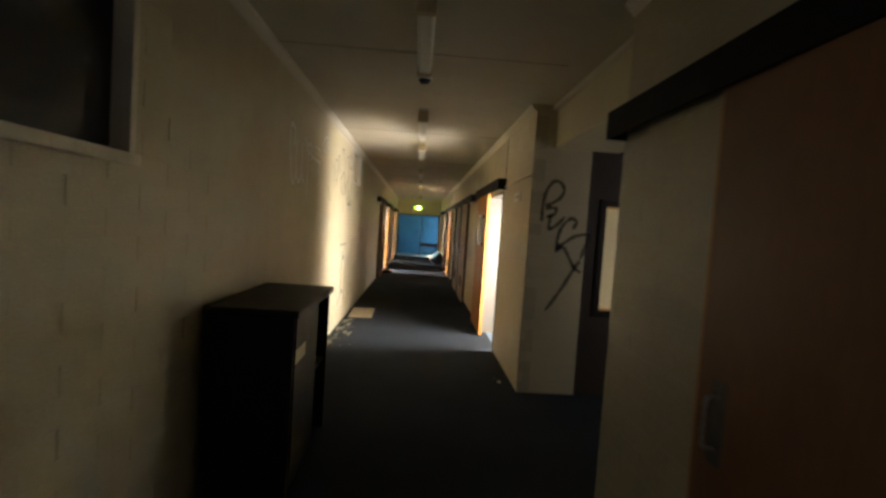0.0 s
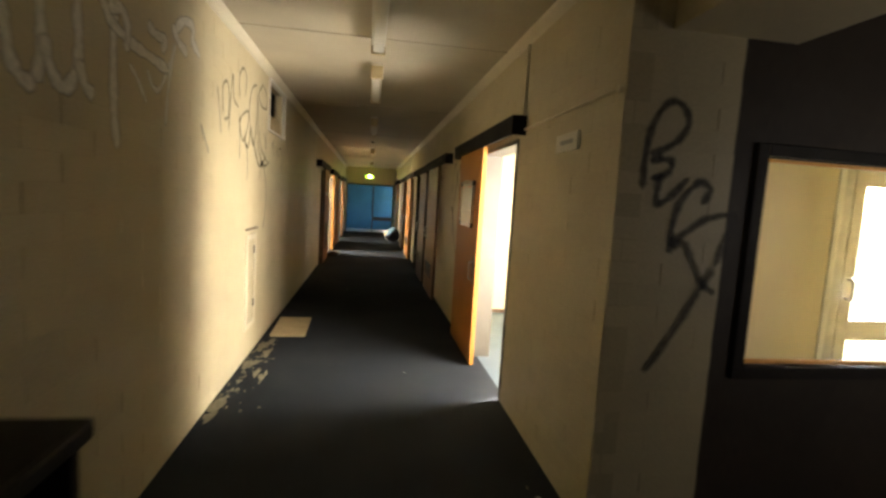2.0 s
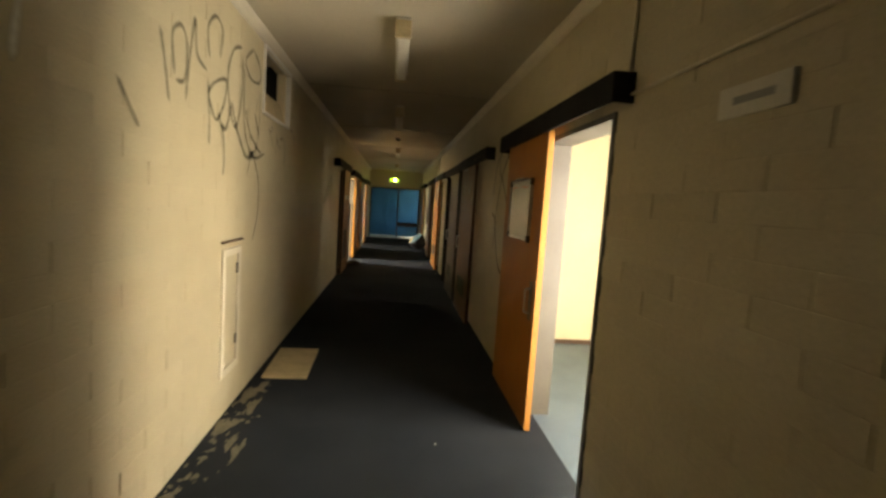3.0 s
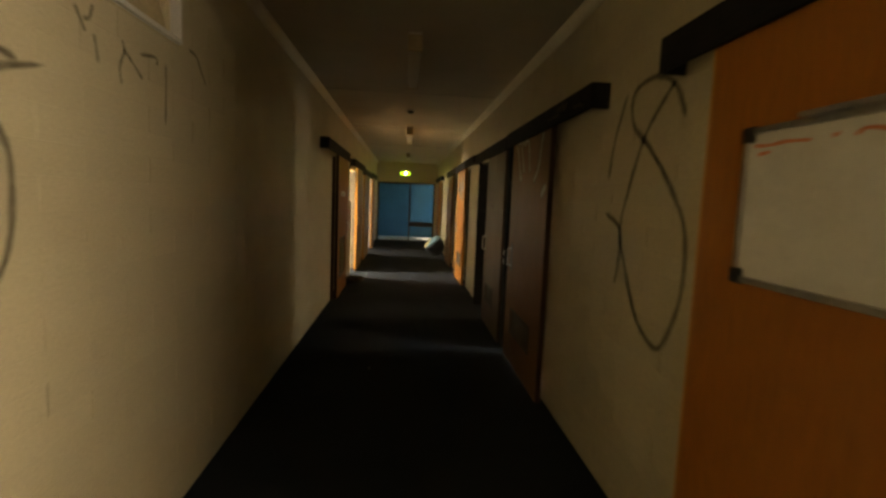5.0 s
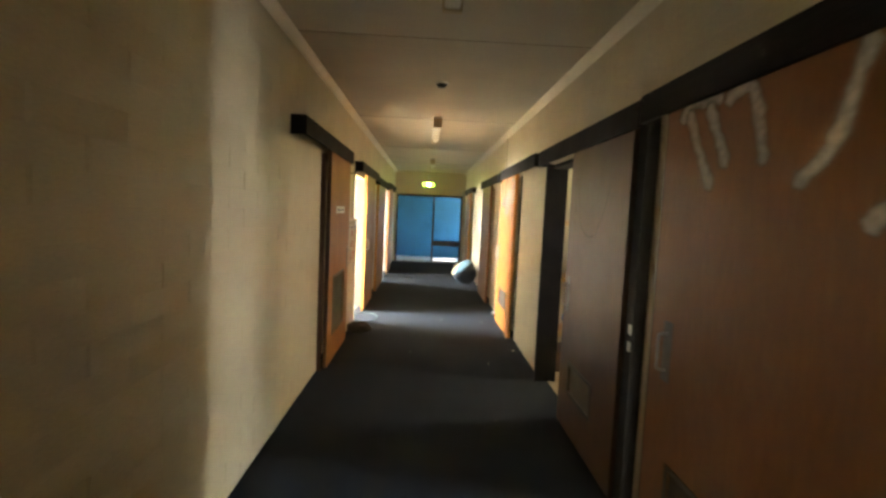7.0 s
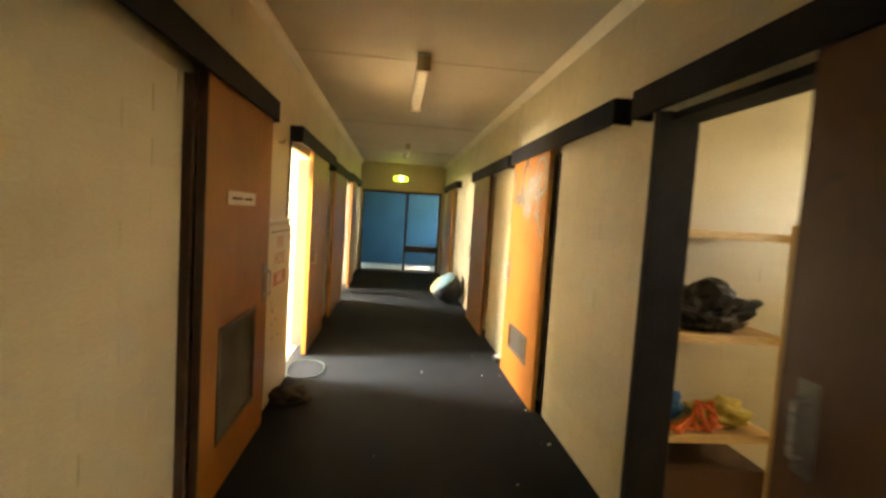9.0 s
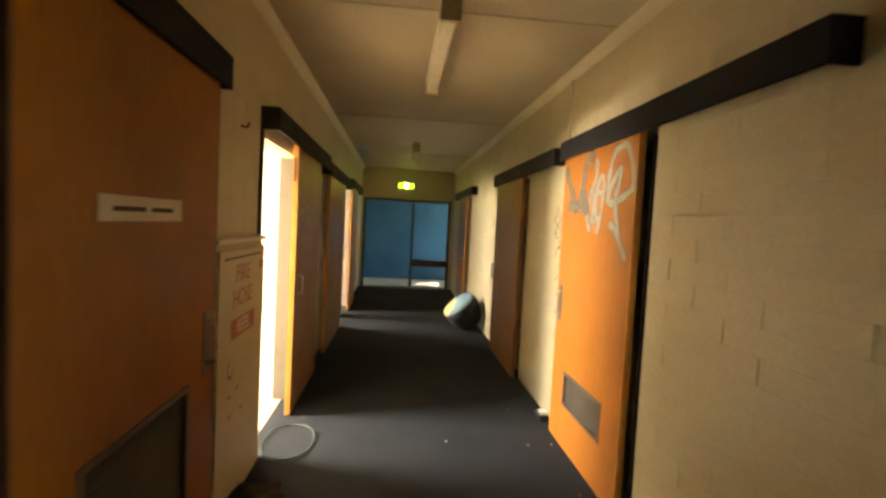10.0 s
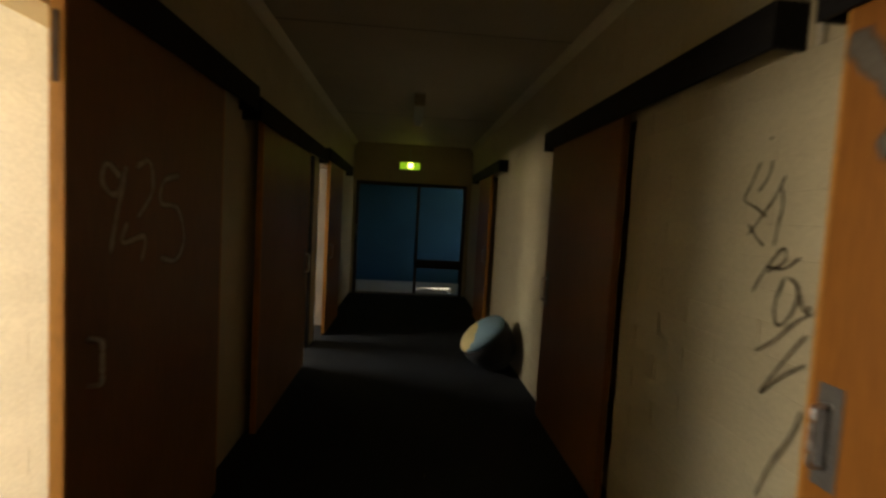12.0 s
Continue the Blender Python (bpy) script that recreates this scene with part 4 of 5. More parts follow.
strokes("graffiti", [
    [(1.17, 1.62), (1.17, 1.76), (1.19, 1.9), (1.25, 2), (1.32, 2), (1.36, 1.93), (1.33, 1.86), (1.25, 1.8), (1.19, 1.78)],
    [(1.19, 1.75), (1.26, 1.76), (1.3, 1.75), (1.28, 1.7), (1.2, 1.67)],
    [(1.25, 1.7), (1.24, 1.61), (1.25, 1.56), (1.32, 1.61), (1.39, 1.69)],
    [(1.34, 1.37), (1.33, 1.46), (1.36, 1.58), (1.44, 1.67), (1.5, 1.64), (1.46, 1.57)],
    [(1.32, 1.38), (1.41, 1.45), (1.5, 1.51), (1.63, 1.53), (1.6, 1.43), (1.56, 1.29)],
    [(1.31, 1.35), (1.39, 1.41)],
    [(1.39, 1.41), (1.45, 1.31), (1.51, 1.21), (1.58, 1.17)],
    [(1.56, 1.29), (1.5, 1.19), (1.42, 1.04), (1.34, 0.91), (1.26, 0.79)]],
    0.036, lambda u, v, d: Vector((u, ALC - 0.0015 - d, v)), M_SPRAYB, wall_pier, "black sprayed tag on the pier")
strokes("graffiti", [
    [(8.14, 1.84), (8.24, 1.99), (8.40, 2.06), (8.60, 2.03), (8.59, 1.88), (8.41, 1.75), (8.20, 1.56), (8.08, 1.39), (8.07, 1.15), (8.16, 0.94), (8.25, 0.89), (8.42, 0.98),
     (8.57, 1.20), (8.65, 1.37), (8.59, 1.56), (8.47, 1.80), (8.31, 1.95), (8.23, 2.005)],
    [(8.67, 2.05), (8.79, 1.81), (8.83, 1.62)], [(8.84, 1.45), (8.65, 1.37), (8.64, 1.19), (8.67, 1.09)]], 0.03, on_right, M_SPRAYG, wall_right, "large dark looped tag on the block wall")
strokes("graffiti", [
    [(16.04, 1.7), (16.07, 1.64), (16.1, 1.58), (16.04, 1.55), (15.99, 1.52)],
    [(15.99, 1.7), (16, 1.65), (16.04, 1.6)],
    [(15.93, 1.65), (15.96, 1.59), (16, 1.54), (16.07, 1.46)],
    [(15.94, 1.61), (15.93, 1.56), (15.94, 1.5), (15.95, 1.43)],
    [(16.07, 1.5), (16.03, 1.46), (15.99, 1.43)],
    [(16.02, 1.28), (15.98, 1.35), (15.91, 1.43), (15.9, 1.39), (15.97, 1.35)],
    [(15.84, 1.41), (15.9, 1.37), (15.97, 1.37)],
    [(15.89, 1.35), (15.92, 1.26), (15.9, 1.2), (15.85, 1.25), (15.84, 1.32), (15.88, 1.35)],
    [(15.85, 1.34), (15.81, 1.26), (15.79, 1.28)],
    [(15.98, 1.1), (15.9, 1.16), (15.84, 1.22), (15.78, 1.26)],
    [(15.79, 1.2), (15.85, 1.12), (15.94, 0.98), (15.86, 1.06), (15.78, 1.12)],
    [(15.78, 0.99), (15.81, 0.9), (15.87, 0.79), (15.92, 0.66)],
    [(15.99, 1.77), (16, 1.76)]],
    0.009, on_right, M_MARKER, wall_right, "thin dark marker tag on the block wall")


def on_leaf(s):
    return lambda u, v, d: Vector((s * (0.9685 - d), u, v))


strokes("silver_tag", [
    [(15.67, 1.96), (15.58, 1.84), (15.49, 1.74), (15.41, 1.62)],
    [(15.58, 1.69), (15.46, 1.67), (15.35, 1.67)],
    [(15.38, 1.66), (15.32, 1.75), (15.31, 1.85), (15.29, 1.91), (15.23, 1.98), (15.16, 1.98)],
    [(15.36, 1.78), (15.32, 1.67), (15.24, 1.65)],
    [(15.3, 1.78), (15.27, 1.7), (15.22, 1.61)]], 0.06, on_leaf(1), M_SILVER, d4, "dull dark silver sprayed letters")
strokes("silver_tag", [
    [(15.12, 1.96), (15.11, 1.86), (15.13, 1.79), (15.18, 1.74), (15.21, 1.65), (15.23, 1.6)],
    [(15.25, 1.7), (15.21, 1.58), (15.16, 1.5)],
    [(15.2, 1.75), (15.14, 1.75), (15.12, 1.69), (15.12, 1.62), (15.17, 1.57)],
    [(15.17, 1.59), (15.08, 1.56)]], 0.044, on_leaf(1), M_MIDG, d4, "dull silver sprayed letters")
strokes("silver_tag", [
    [(15.04, 1.83), (15.07, 1.8), (15.08, 1.76), (15.03, 1.74), (14.99, 1.75), (14.99, 1.8), (15.02, 1.84), (15.05, 1.83)],
    [(15.08, 1.76), (15.09, 1.7), (15.09, 1.63), (15.07, 1.57)],
    [(14.99, 1.74), (15, 1.65), (15.03, 1.55), (15.06, 1.49)],
    [(15.07, 1.57), (15.01, 1.61)]], 0.034, on_leaf(1), M_PALEG, d4, "pale silver sprayed letters")
strokes("white_tag", [
    [(14.93, 1.67), (14.93, 1.76), (14.91, 1.88), (14.86, 1.96), (14.79, 1.98), (14.73, 1.98), (14.69, 1.94), (14.65, 1.86), (14.63, 1.78), (14.64, 1.74), (14.71, 1.71), (14.81, 1.68), (14.92, 1.67)],
    [(14.92, 1.69), (14.9, 1.75), (14.84, 1.82), (14.78, 1.86), (14.79, 1.78), (14.82, 1.7), (14.81, 1.62), (14.78, 1.54), (14.74, 1.47)],
    [(14.89, 1.56), (14.82, 1.53), (14.77, 1.49)],
    [(14.8, 1.55), (14.74, 1.46), (14.65, 1.36)]], 0.042, on_leaf(1), M_PALEG, d4, "pale sprayed letter")
strokes("chalk_numbers", [
    [(16.16, 1.53), (16.08, 1.57), (16.06, 1.51), (16.13, 1.48), (16.18, 1.57), (16.13, 1.41), (16.10, 1.29)], [(16.23, 1.57), (16.32, 1.60), (16.34, 1.50), (16.24, 1.40)],
    [(16.55, 1.57), (16.42, 1.54), (16.40, 1.46), (16.53, 1.44), (16.59, 1.32), (16.52, 1.24), (16.39, 1.26)], [(16.19, 1.40), (16.16, 1.33), (16.29, 1.34), (16.27, 1.25)]],
    0.027, on_leaf(-1), M_SMEAR, l2, "faint chalked numbers")
strokes("white_marks", [
    [(10.75, 1.94), (10.7, 2.01), (10.57, 2.01), (10.46, 1.99)], [(10.7, 2.0), (10.6, 1.82), (10.49, 1.65)], [(10.56, 2.0), (10.48, 1.86), (10.41, 1.73)],
    [(10.46, 1.97), (10.32, 2.0), (10.25, 1.86), (10.22, 1.72)], [(9.86, 2.02), (9.9, 1.92), (9.96, 1.75), (10.09, 1.65)], [(9.84, 1.53), (9.78, 1.59), (9.72, 1.6)]], 0.068, on_leaf(1), M_SMEAR, d2, "smeared pale paint marks")
for smear, wide in (([(9.0, 2.04), (9.12, 2.06), (9.2, 2.05)], 0.03), ([(9.3, 2.09), (9.42, 2.1), (9.52, 2.085)], 0.045), ([(9.44, 2.05), (9.62, 2.07), (9.7, 2.055)], 0.03)):
    strokes("pale_smear", [smear], wide, lambda u, v, d: Vector((0.9435 - d, u, v)), M_CHALK, pel2, "smeared pale paint")
strokes("yellow_scrawl", [[(12.2, 1.75), (12.1, 1.8), (12.05, 1.6), (11.95, 1.45), (11.75, 1.42), (11.6, 1.55), (11.5, 1.75)], [(12.25, 1.6), (12.15, 1.65), (12.1, 1.45)]], 0.02, on_leaf(1), M_SCRAWL, d3, "faint yellow scrawl")

# ---- ceiling lights, detector, exit sign ----
def batten(y0, y1):
    b = thing("ceiling_light", 0.0, (y0 + y1) / 2, CEIL, "unlit cream fluorescent batten with a yellowed diffuser", "ceiling light", "corridor ceiling lights")
    piece("batten_body", (-0.05, 0.05, y0, y1 - 0.02, CEIL - 0.07, CEIL - 0.001), M_WHITE, b, bevel=0.006)
    bm = bmesh.new()
    box(bm, -0.042, 0.042, y0 + 0.02, y1 - 0.03, CEIL - 0.118, CEIL - 0.07)
    part("diffuser", bm, M_PAPER, b, "yellowed plastic diffuser", bevel=0.014)
    for a, c, drop in ((y0 - 0.008, y0 + 0.03, 0.135), (y1 - 0.045, y1, 0.13)):
        bm = bmesh.new()
        box(bm, -0.053, 0.053, a, c, CEIL - drop, CEIL - 0.02)
        part("end_cap", bm, M_STAINED, b, "yellowed end cap", bevel=0.006)
    return b


for y0, y1 in ((2.45, 3.5), (5.0, 6.3), (7.0, 8.25), (10.0, 11.35), (14.8, 16.35), (19.55, 20.85)):
    batten(y0, y1)

def detector(y):
    d = thing("smoke_detector", 0.0, y, CEIL, "round cream smoke detector on the ceiling", "smoke detector", "corridor smoke detectors")
    bm = bmesh.new()
    cyl(bm, (0, y, CEIL - 0.02), (0, y, CEIL), 0.06, 0.06, 28)
    part("base", bm, M_WHITE, d, bevel=0.003)
    bm = bmesh.new()
    cyl(bm, (0, y, CEIL - 0.05), (0, y, CEIL - 0.02), 0.032, 0.052, 28)
    part("sensor_head", bm, M_BLACK, d, bevel=0.003)


for y in (3.95, 13.2):
    detector(y)

ex = thing("exit_sign", -0.07, 23.3, 2.25, "lit green running-figure exit sign over the end door", "exit sign")
piece("housing", (-0.255, 0.115, 23.32, END - 0.001, 2.25, 2.39), M_WHITE, ex, bevel=0.006)
face = piece("lit_face", (-0.245, 0.105, 23.313, 23.32, 2.26, 2.38), M_EXIT, ex, "glowing green sign face")
bm = bmesh.new()
box(bm, -0.10, -0.02, 23.309, 23.313, 2.285, 2.365)
part("figure", bm, M_EXITW, face, "bright yellow-green doorway mark", bevel=0.001)
piece("cable_cover", (-0.085, -0.055, 23.345, END - 0.001, 2.39, 2.62), M_WHITE, ex)

# ---- along the corridor ----
# dark cabinet
cab = thing("cabinet", -0.82, 3.02, 0, "low dark-stained cabinet with an open end bay and white label", "cabinet")
piece("top_board", (L + 0.01, -0.555, 2.5, 3.54, 0.985, 1.03), M_CABINET, cab, bevel=0.012)
piece("side_panel", (L + 0.015, -0.58, 2.515, 2.54, 0.0, 0.985), M_CABINET, cab, bevel=0.002)
piece("side_panel", (L + 0.015, -0.58, 3.5, 3.525, 0.0, 0.985), M_CABINET, cab, bevel=0.002)
piece("divider", (L + 0.015, -0.59, 3.1, 3.12, 0.0, 0.985), M_CABINET, cab)
piece("back_panel", (L + 0.015, L + 0.027, 2.54, 3.5, 0.0, 0.985), M_CABINET, cab)
piece("shelf", (L + 0.027, -0.6, 3.12, 3.5, 0.5, 0.52), M_CABINET, cab)
dr = piece("door", (-0.59, -0.572, 2.545, 3.098, 0.06, 0.975), M_CABINET, cab, "dark cabinet door", bevel=0.003)
piece("label_card", (-0.572, -0.5705, 2.55, 2.77, 0.735, 0.81), M_STAINED, dr, "buff paper label")

# dark window high on the west wall
w2 = thing("window_2", L - 0.05, 1.18, 1.70, "dark borrowed-light window with a white timber frame", "window", kind="structure")
for nm, y0, y1, z0, z1 in (("frame_sill", 0.46, 1.9, 1.665, 1.71), ("frame_head", 0.5, 1.86, 2.41, 2.45), ("frame_stile", 1.82, 1.86, 1.71, 2.41), ("frame_stile", 0.5, 0.54, 1.71, 2.41)):
    piece(nm, (L - 0.1, L + 0.018, y0, y1, z0, z1), M_CORNICE, w2, bevel=0.004)
piece("pane", (L - 0.06, L - 0.056, 0.54, 1.82, 1.71, 2.41), M_BLACK, w2, "opaque black pane")

# service hatch and high vent
h = thing("service_hatch", L, 7.035, 0.27, "cream timber-framed service hatch with two hinges", "hatch")
for nm, y0, y1, z0, z1 in (("frame_side", 6.855, 6.905, 0.27, 1.12), ("frame_side", 7.165, 7.215, 0.27, 1.12), ("frame_head", 6.905, 7.165, 1.07, 1.12), ("frame_foot", 6.905, 7.165, 0.27, 0.32)):
    piece(nm, (L - 0.03, L + 0.016, y0, y1, z0, z1), M_CORNICE, h, bevel=0.004)
piece("hatch_door", (L - 0.02, L + 0.002, 6.907, 7.163, 0.322, 1.068), M_BLOCK, h, "flat cream hatch door", bevel=0.003)
for z in (0.47, 0.97):
    piece("hinge", (L + 0.002, L + 0.012, 7.140, 7.175, z - 0.035, z + 0.035), M_GRILLE, h, "tarnished hinge", bevel=0.003)
piece("top_bead", (L, L + 0.022, 6.835, 7.235, 1.16, 1.172), M_JAMB, h, "thin dark bead above the hatch frame")

v = thing("wall_vent", L, 8.15, 2.15, "white-framed high hopper vent standing open", "vent")
for nm, y0, y1, z0, z1 in (("frame_side", 7.67, 7.69, 2.115, 2.635), ("frame_side", 8.58, 8.6, 2.115, 2.635), ("frame_head", 7.69, 8.58, 2.615, 2.635), ("frame_foot", 7.69, 8.58, 2.115, 2.135)):
    piece(nm, (L - 0.04, L + 0.016, y0, y1, z0, z1), M_WHITE, v, bevel=0.004)
for y0, y1 in ((7.69, 7.72), (8.54, 8.58)):
    piece("inner_stop", (L - 0.1, L - 0.03, y0, y1, 2.135, 2.615), M_PLASTER, v, "stained cream stop")
bm = bmesh.new()
vs = box(bm, L - 0.03, L - 0.02, 7.722, 8.538, 2.136, 2.335)
bmesh.ops.rotate(bm, verts=vs, cent=(L - 0.02, 0, 2.136), matrix=Matrix.Rotation(radians(-14), 3, "Y"))
part("flap", bm, M_STAINED, v, "tilted cream flap")
# black box added behind the opening: blocks daylight and paints the inside dark
piece("back_box", (L - 0.5, L - 0.49, 7.6, 8.68, 2.0, CEIL), M_BLACK, v)
for y in (7.6, 8.66):
    piece("box_side", (L - 0.49, L - 0.12, y, y + 0.02, 2.02, CEIL), M_BLACK, v)
piece("box_floor", (L - 0.49, L - 0.12, 7.6, 8.68, 2.0, 2.02), M_BLACK, v)

# door number sign and conduit on the east wall
sg = thing("wall_sign", R, 5.06, 1.86, "small white wall sign in a raised frame", "sign")
piece("plate", (R - 0.014, R, 4.91, 5.21, 1.83, 1.927), M_PAPER, sg, bevel=0.003)
piece("lettering_bar", (R - 0.0155, R - 0.014, 4.97, 5.14, 1.867, 1.891), M_GREY, sg, "unreadable grey lettering")
cd = thing("conduit", R, 5.3, 2.04, "cream-painted cable conduit along the block wall", "conduit")
bm = bmesh.new()
tube(bm, [(R - 0.012, 4.5, 2.05), (R - 0.012, 5.83, 2.05)], 0.008)
part("run", bm, M_CORNICE, cd, smooth=True)
bm = bmesh.new()
cyl(bm, (R - 0.02, 4.51, 2.05), (R, 4.51, 2.05), 0.016, seg=16)
part("junction_box", bm, M_CORNICE, cd, smooth=False)
for y, z0 in ((5.87, 2.145), (15.845, 2.0)):
    c2 = thing("conduit", R, y, z0, "cream-painted upright conduit from a pelmet to the ceiling", "conduit")
    bm = bmesh.new()
    tube(bm, [(R - 0.011, y, z0), (R - 0.011, y, 2.64)], 0.01)
    part("pipe", bm, M_CORNICE, c2, smooth=True)

# fire hose cupboard
fh = thing("fire_hose_cupboard", L, 14.92, 0, "cream fire hose reel cupboard with red lettering and scuffs", "cupboard")
X = L + 0.05
piece("body", (L, X - 0.014, 14.43, 15.19, 0.0, 1.36), M_JOINT, fh, bevel=0.004)
fd = piece("door", (X - 0.014, X, 14.46, 15.19, 0.03, 1.33), M_BLOCK, fh, "flat cream painted door", bevel=0.004)
piece("top_strip", (L, X + 0.01, 14.41, 15.19, 1.362, 1.385), M_CORNICE, fh, bevel=0.003)
piece("finger_slot", (X, X + 0.002, 14.52, 15.1, 1.285, 1.293), M_INK, fd, "dark slot")
turn_left = Matrix(((0, 0, 1, 0), (1, 0, 0, 0), (0, 1, 0, 0), (0, 0, 0, 1)))
for words, z in (("FIRE", 1.205), ("HOSE", 1.08)):
    lettering("lettering", words, 0.125, Matrix.Translation((X + 0.0008, 14.80, z)) @ turn_left, M_FADED, fd)
piece("red_band", (X, X + 0.001, 14.63, 15.01, 0.885, 0.985), M_FADED, fd)
lettering("lettering", "REEL", 0.1, Matrix.Translation((X + 0.0024, 14.82, 0.935)) @ turn_left, M_PAPER, fd)
piece("red_label", (X, X + 0.001, 15.09, 15.18, 1.2, 1.25), M_FADED, fd)
strokes("scuff", [[(14.62, 0.8), (14.59, 0.74), (14.64, 0.7), (14.68, 0.75)], [(14.60, 0.62), (14.65, 0.6)], [(14.71, 0.62), (14.76, 0.63)], [(14.61, 0.5), (14.66, 0.52)], [(14.78, 0.5), (14.84, 0.49)]], 0.014, lambda u, w, q: Vector((X + 0.0012 + q, u, w)), M_SPRAYG, fd, "dark scuff marks")["kind"] = "stuff"
rs = thing("red_sign", L, 14.38, 1.1, "small red fire notice on the block wall", "sign")
piece("plate", (L, L + 0.004, 14.34, 14.42, 1.0, 1.2), M_REDSHADE, rs, bevel=0.001)
piece("pale_mark", (L + 0.004, L + 0.005, 14.36, 14.4, 1.07, 1.13), M_FADED, rs)
hk = thing("wall_hook", L, 14.85, 1.95, "small dark screw hook stuck in the block wall", "hook")
bm = bmesh.new()
tube(bm, rounded([(L, 14.85, 1.96), (L + 0.03, 14.85, 1.955), (L + 0.04, 14.86, 1.98)], 3), 0.006)
part("hook", bm, M_JAMB, hk, smooth=True)

# things on the floor
bm = bmesh.new()
vs = box(bm, -0.99, -0.635, 7.64, 8.4, 0.0, 0.022)
bmesh.ops.rotate(bm, verts=vs, cent=(-0.81, 8.0, 0), matrix=Matrix.Rotation(radians(1.5), 3, "Z"))
solid("fallen_panel", bm, M_STAINED, "cream ceiling or wall panel lying on the carpet", "panel", "", bevel=0.003)

hp = thing("hose_loop", -0.88, 15.5, 0, "dark green hose loop lying at a doorway", "hose")
bm = bmesh.new()
tube(bm, [(-0.885 + 0.165 * math.cos(a * math.tau / 40), 15.46 + 0.27 * math.sin(a * math.tau / 40), 0.013 + 0.004 * math.sin(3 * a * math.tau / 40)) for a in range(40)], 0.006, closed=True)
part("loop", bm, M_HOSE, hp, smooth=True)


def rag(name, x, y, r, hgt, mat, label, category, seed, creased=False):
    """A crumpled soft lump on the floor or on a shelf."""
    x, y, z = (x, y, 0) if not isinstance(x, tuple) else x
    bm = bmesh.new()
    bmesh.ops.create_icosphere(bm, subdivisions=4, radius=1.0)
    for w in bm.verts:
        q = Vector(w.co) * 2.2 + Vector((seed * 7.3, 0, 0))
        k = 0.85 + 0.35 * noise.noise(q * 0.8) + 0.16 * noise.noise(q * 2.2) + 0.05 * noise.noise(q * 5)
        w.co = Vector((w.co.x * r * k, w.co.y * r * k * 0.8, max(0.0, (w.co.z * 0.5 + 0.45) * hgt * k))) + Vector((x, y, z))
        if creased:
            f = 0.12 * r * (1 - 2 * abs(noise.noise(q * 3.1)))
            w.co += Vector(w.normal) * f * (0.4 + abs(noise.noise(q * 1.3))) if w.co.z > z + 0.01 else Vector((0, 0, 0))
    return solid(name, bm, mat, label, category, "", smooth=not creased)


rag("rag", -0.88, 14.7, 0.19, 0.13, M_RAG, "crumpled dark cloth against the skirting", "cloth", 1)
bt = thing("tape_dispenser", 0.98, 15.95, 0, "small black and white gadget on the carpet", "gadget")
bm = bmesh.new()
box(bm, 0.955, 1.03, 15.87, 16.02, 0.0, 0.045)
part("base", bm, M_BLACK, bt, bevel=0.012)
bm = bmesh.new()
vs = box(bm, 0.962, 1.02, 15.885, 15.96, 0.045, 0.068)
part("cap", bm, M_WHITE, bt, "white cap", bevel=0.008)

# round seat tipped on its side
st = thing("tub_seat", 0.82, 19.15, 0, "round pouffe tipped on its side, pale blue top and dark body", "pouffe")
axis = Vector((-0.63, -0.16, 0.76)).normalized()
centre = Vector((0.745, 19.15, 0.312))
turn = axis.to_track_quat("Z", "Y").to_matrix().to_4x4()


def lathe(profile, seg=36):
    bm = bmesh.new()
    rings = [[bm.verts.new((r * math.cos(k * math.tau / seg), r * math.sin(k * math.tau / seg), z)) for k in range(seg)] for r, z in profile]
    for a, b in zip(rings, rings[1:]):
        for k in range(seg):
            bm.faces.new((a[k], a[(k + 1) % seg], b[(k + 1) % seg], b[k]))
    bm.faces.new(rings[0][::-1])
    bm.faces.new(rings[-1])
    return bm


bm = lathe([(0.1, -0.325), (0.18, -0.26), (0.235, -0.14), (0.26, -0.02), (0.25, 0.05)])
bm.transform(Matrix.Translation(centre) @ turn)
part("body", bm, M_DARKF, st, "dark rounded body", smooth=True)
bm = lathe([(0.245, 0.05), (0.248, 0.065), (0.235, 0.085), (0.18, 0.105), (0.1, 0.118), (0.02, 0.122)])
bm.transform(Matrix.Translation(centre) @ turn)
top = part("cushion", bm, M_TEAL, st, "pale blue padded top", smooth=True)

bm = lathe([(0.2495, 0.062), (0.237, 0.0868), (0.182, 0.107), (0.1, 0.1205), (0.02, 0.1245)], 36)
bm.transform(Matrix.Translation(centre) @ turn)
bmesh.ops.delete(bm, geom=[f for f in bm.faces if len(f.verts) > 4 or (f.calc_center_median() - centre).dot(Vector((-0.8, 0.0, 0.5))) < 0.115], context="FACES")
part("side_panel", bm, M_SAND, st, "sand-coloured panel of the padded top", smooth=True)

# patches where the carpet has worn to dried glue, on the west side
rng = random.Random(3)
bm = bmesh.new()
for i in range(90):
    cy = rng.uniform(5.75, 7.5)
    cx = L + 0.02 + abs(rng.gauss(0, 0.12)) * (1.0 if cy < 7 else 0.7)
    big = rng.random() < 0.22
    a0, b0 = (rng.uniform(0.02, 0.045), rng.uniform(0.05, 0.12)) if big else (rng.uniform(0.004, 0.016), rng.uniform(0.006, 0.035))
    ring = []
    for k in range(14):
        a = k * math.tau / 14
        q = 1 + 0.9 * noise.noise(Vector((math.cos(a) * 1.9, math.sin(a) * 1.9, i * 3.1)))
        ring.append(bm.verts.new((max(cx + a0 * q * math.cos(a), L + 0.008), cy + b0 * q * math.sin(a), 0.0012 + 0.00005 * i)))
    bm.faces.new(ring)
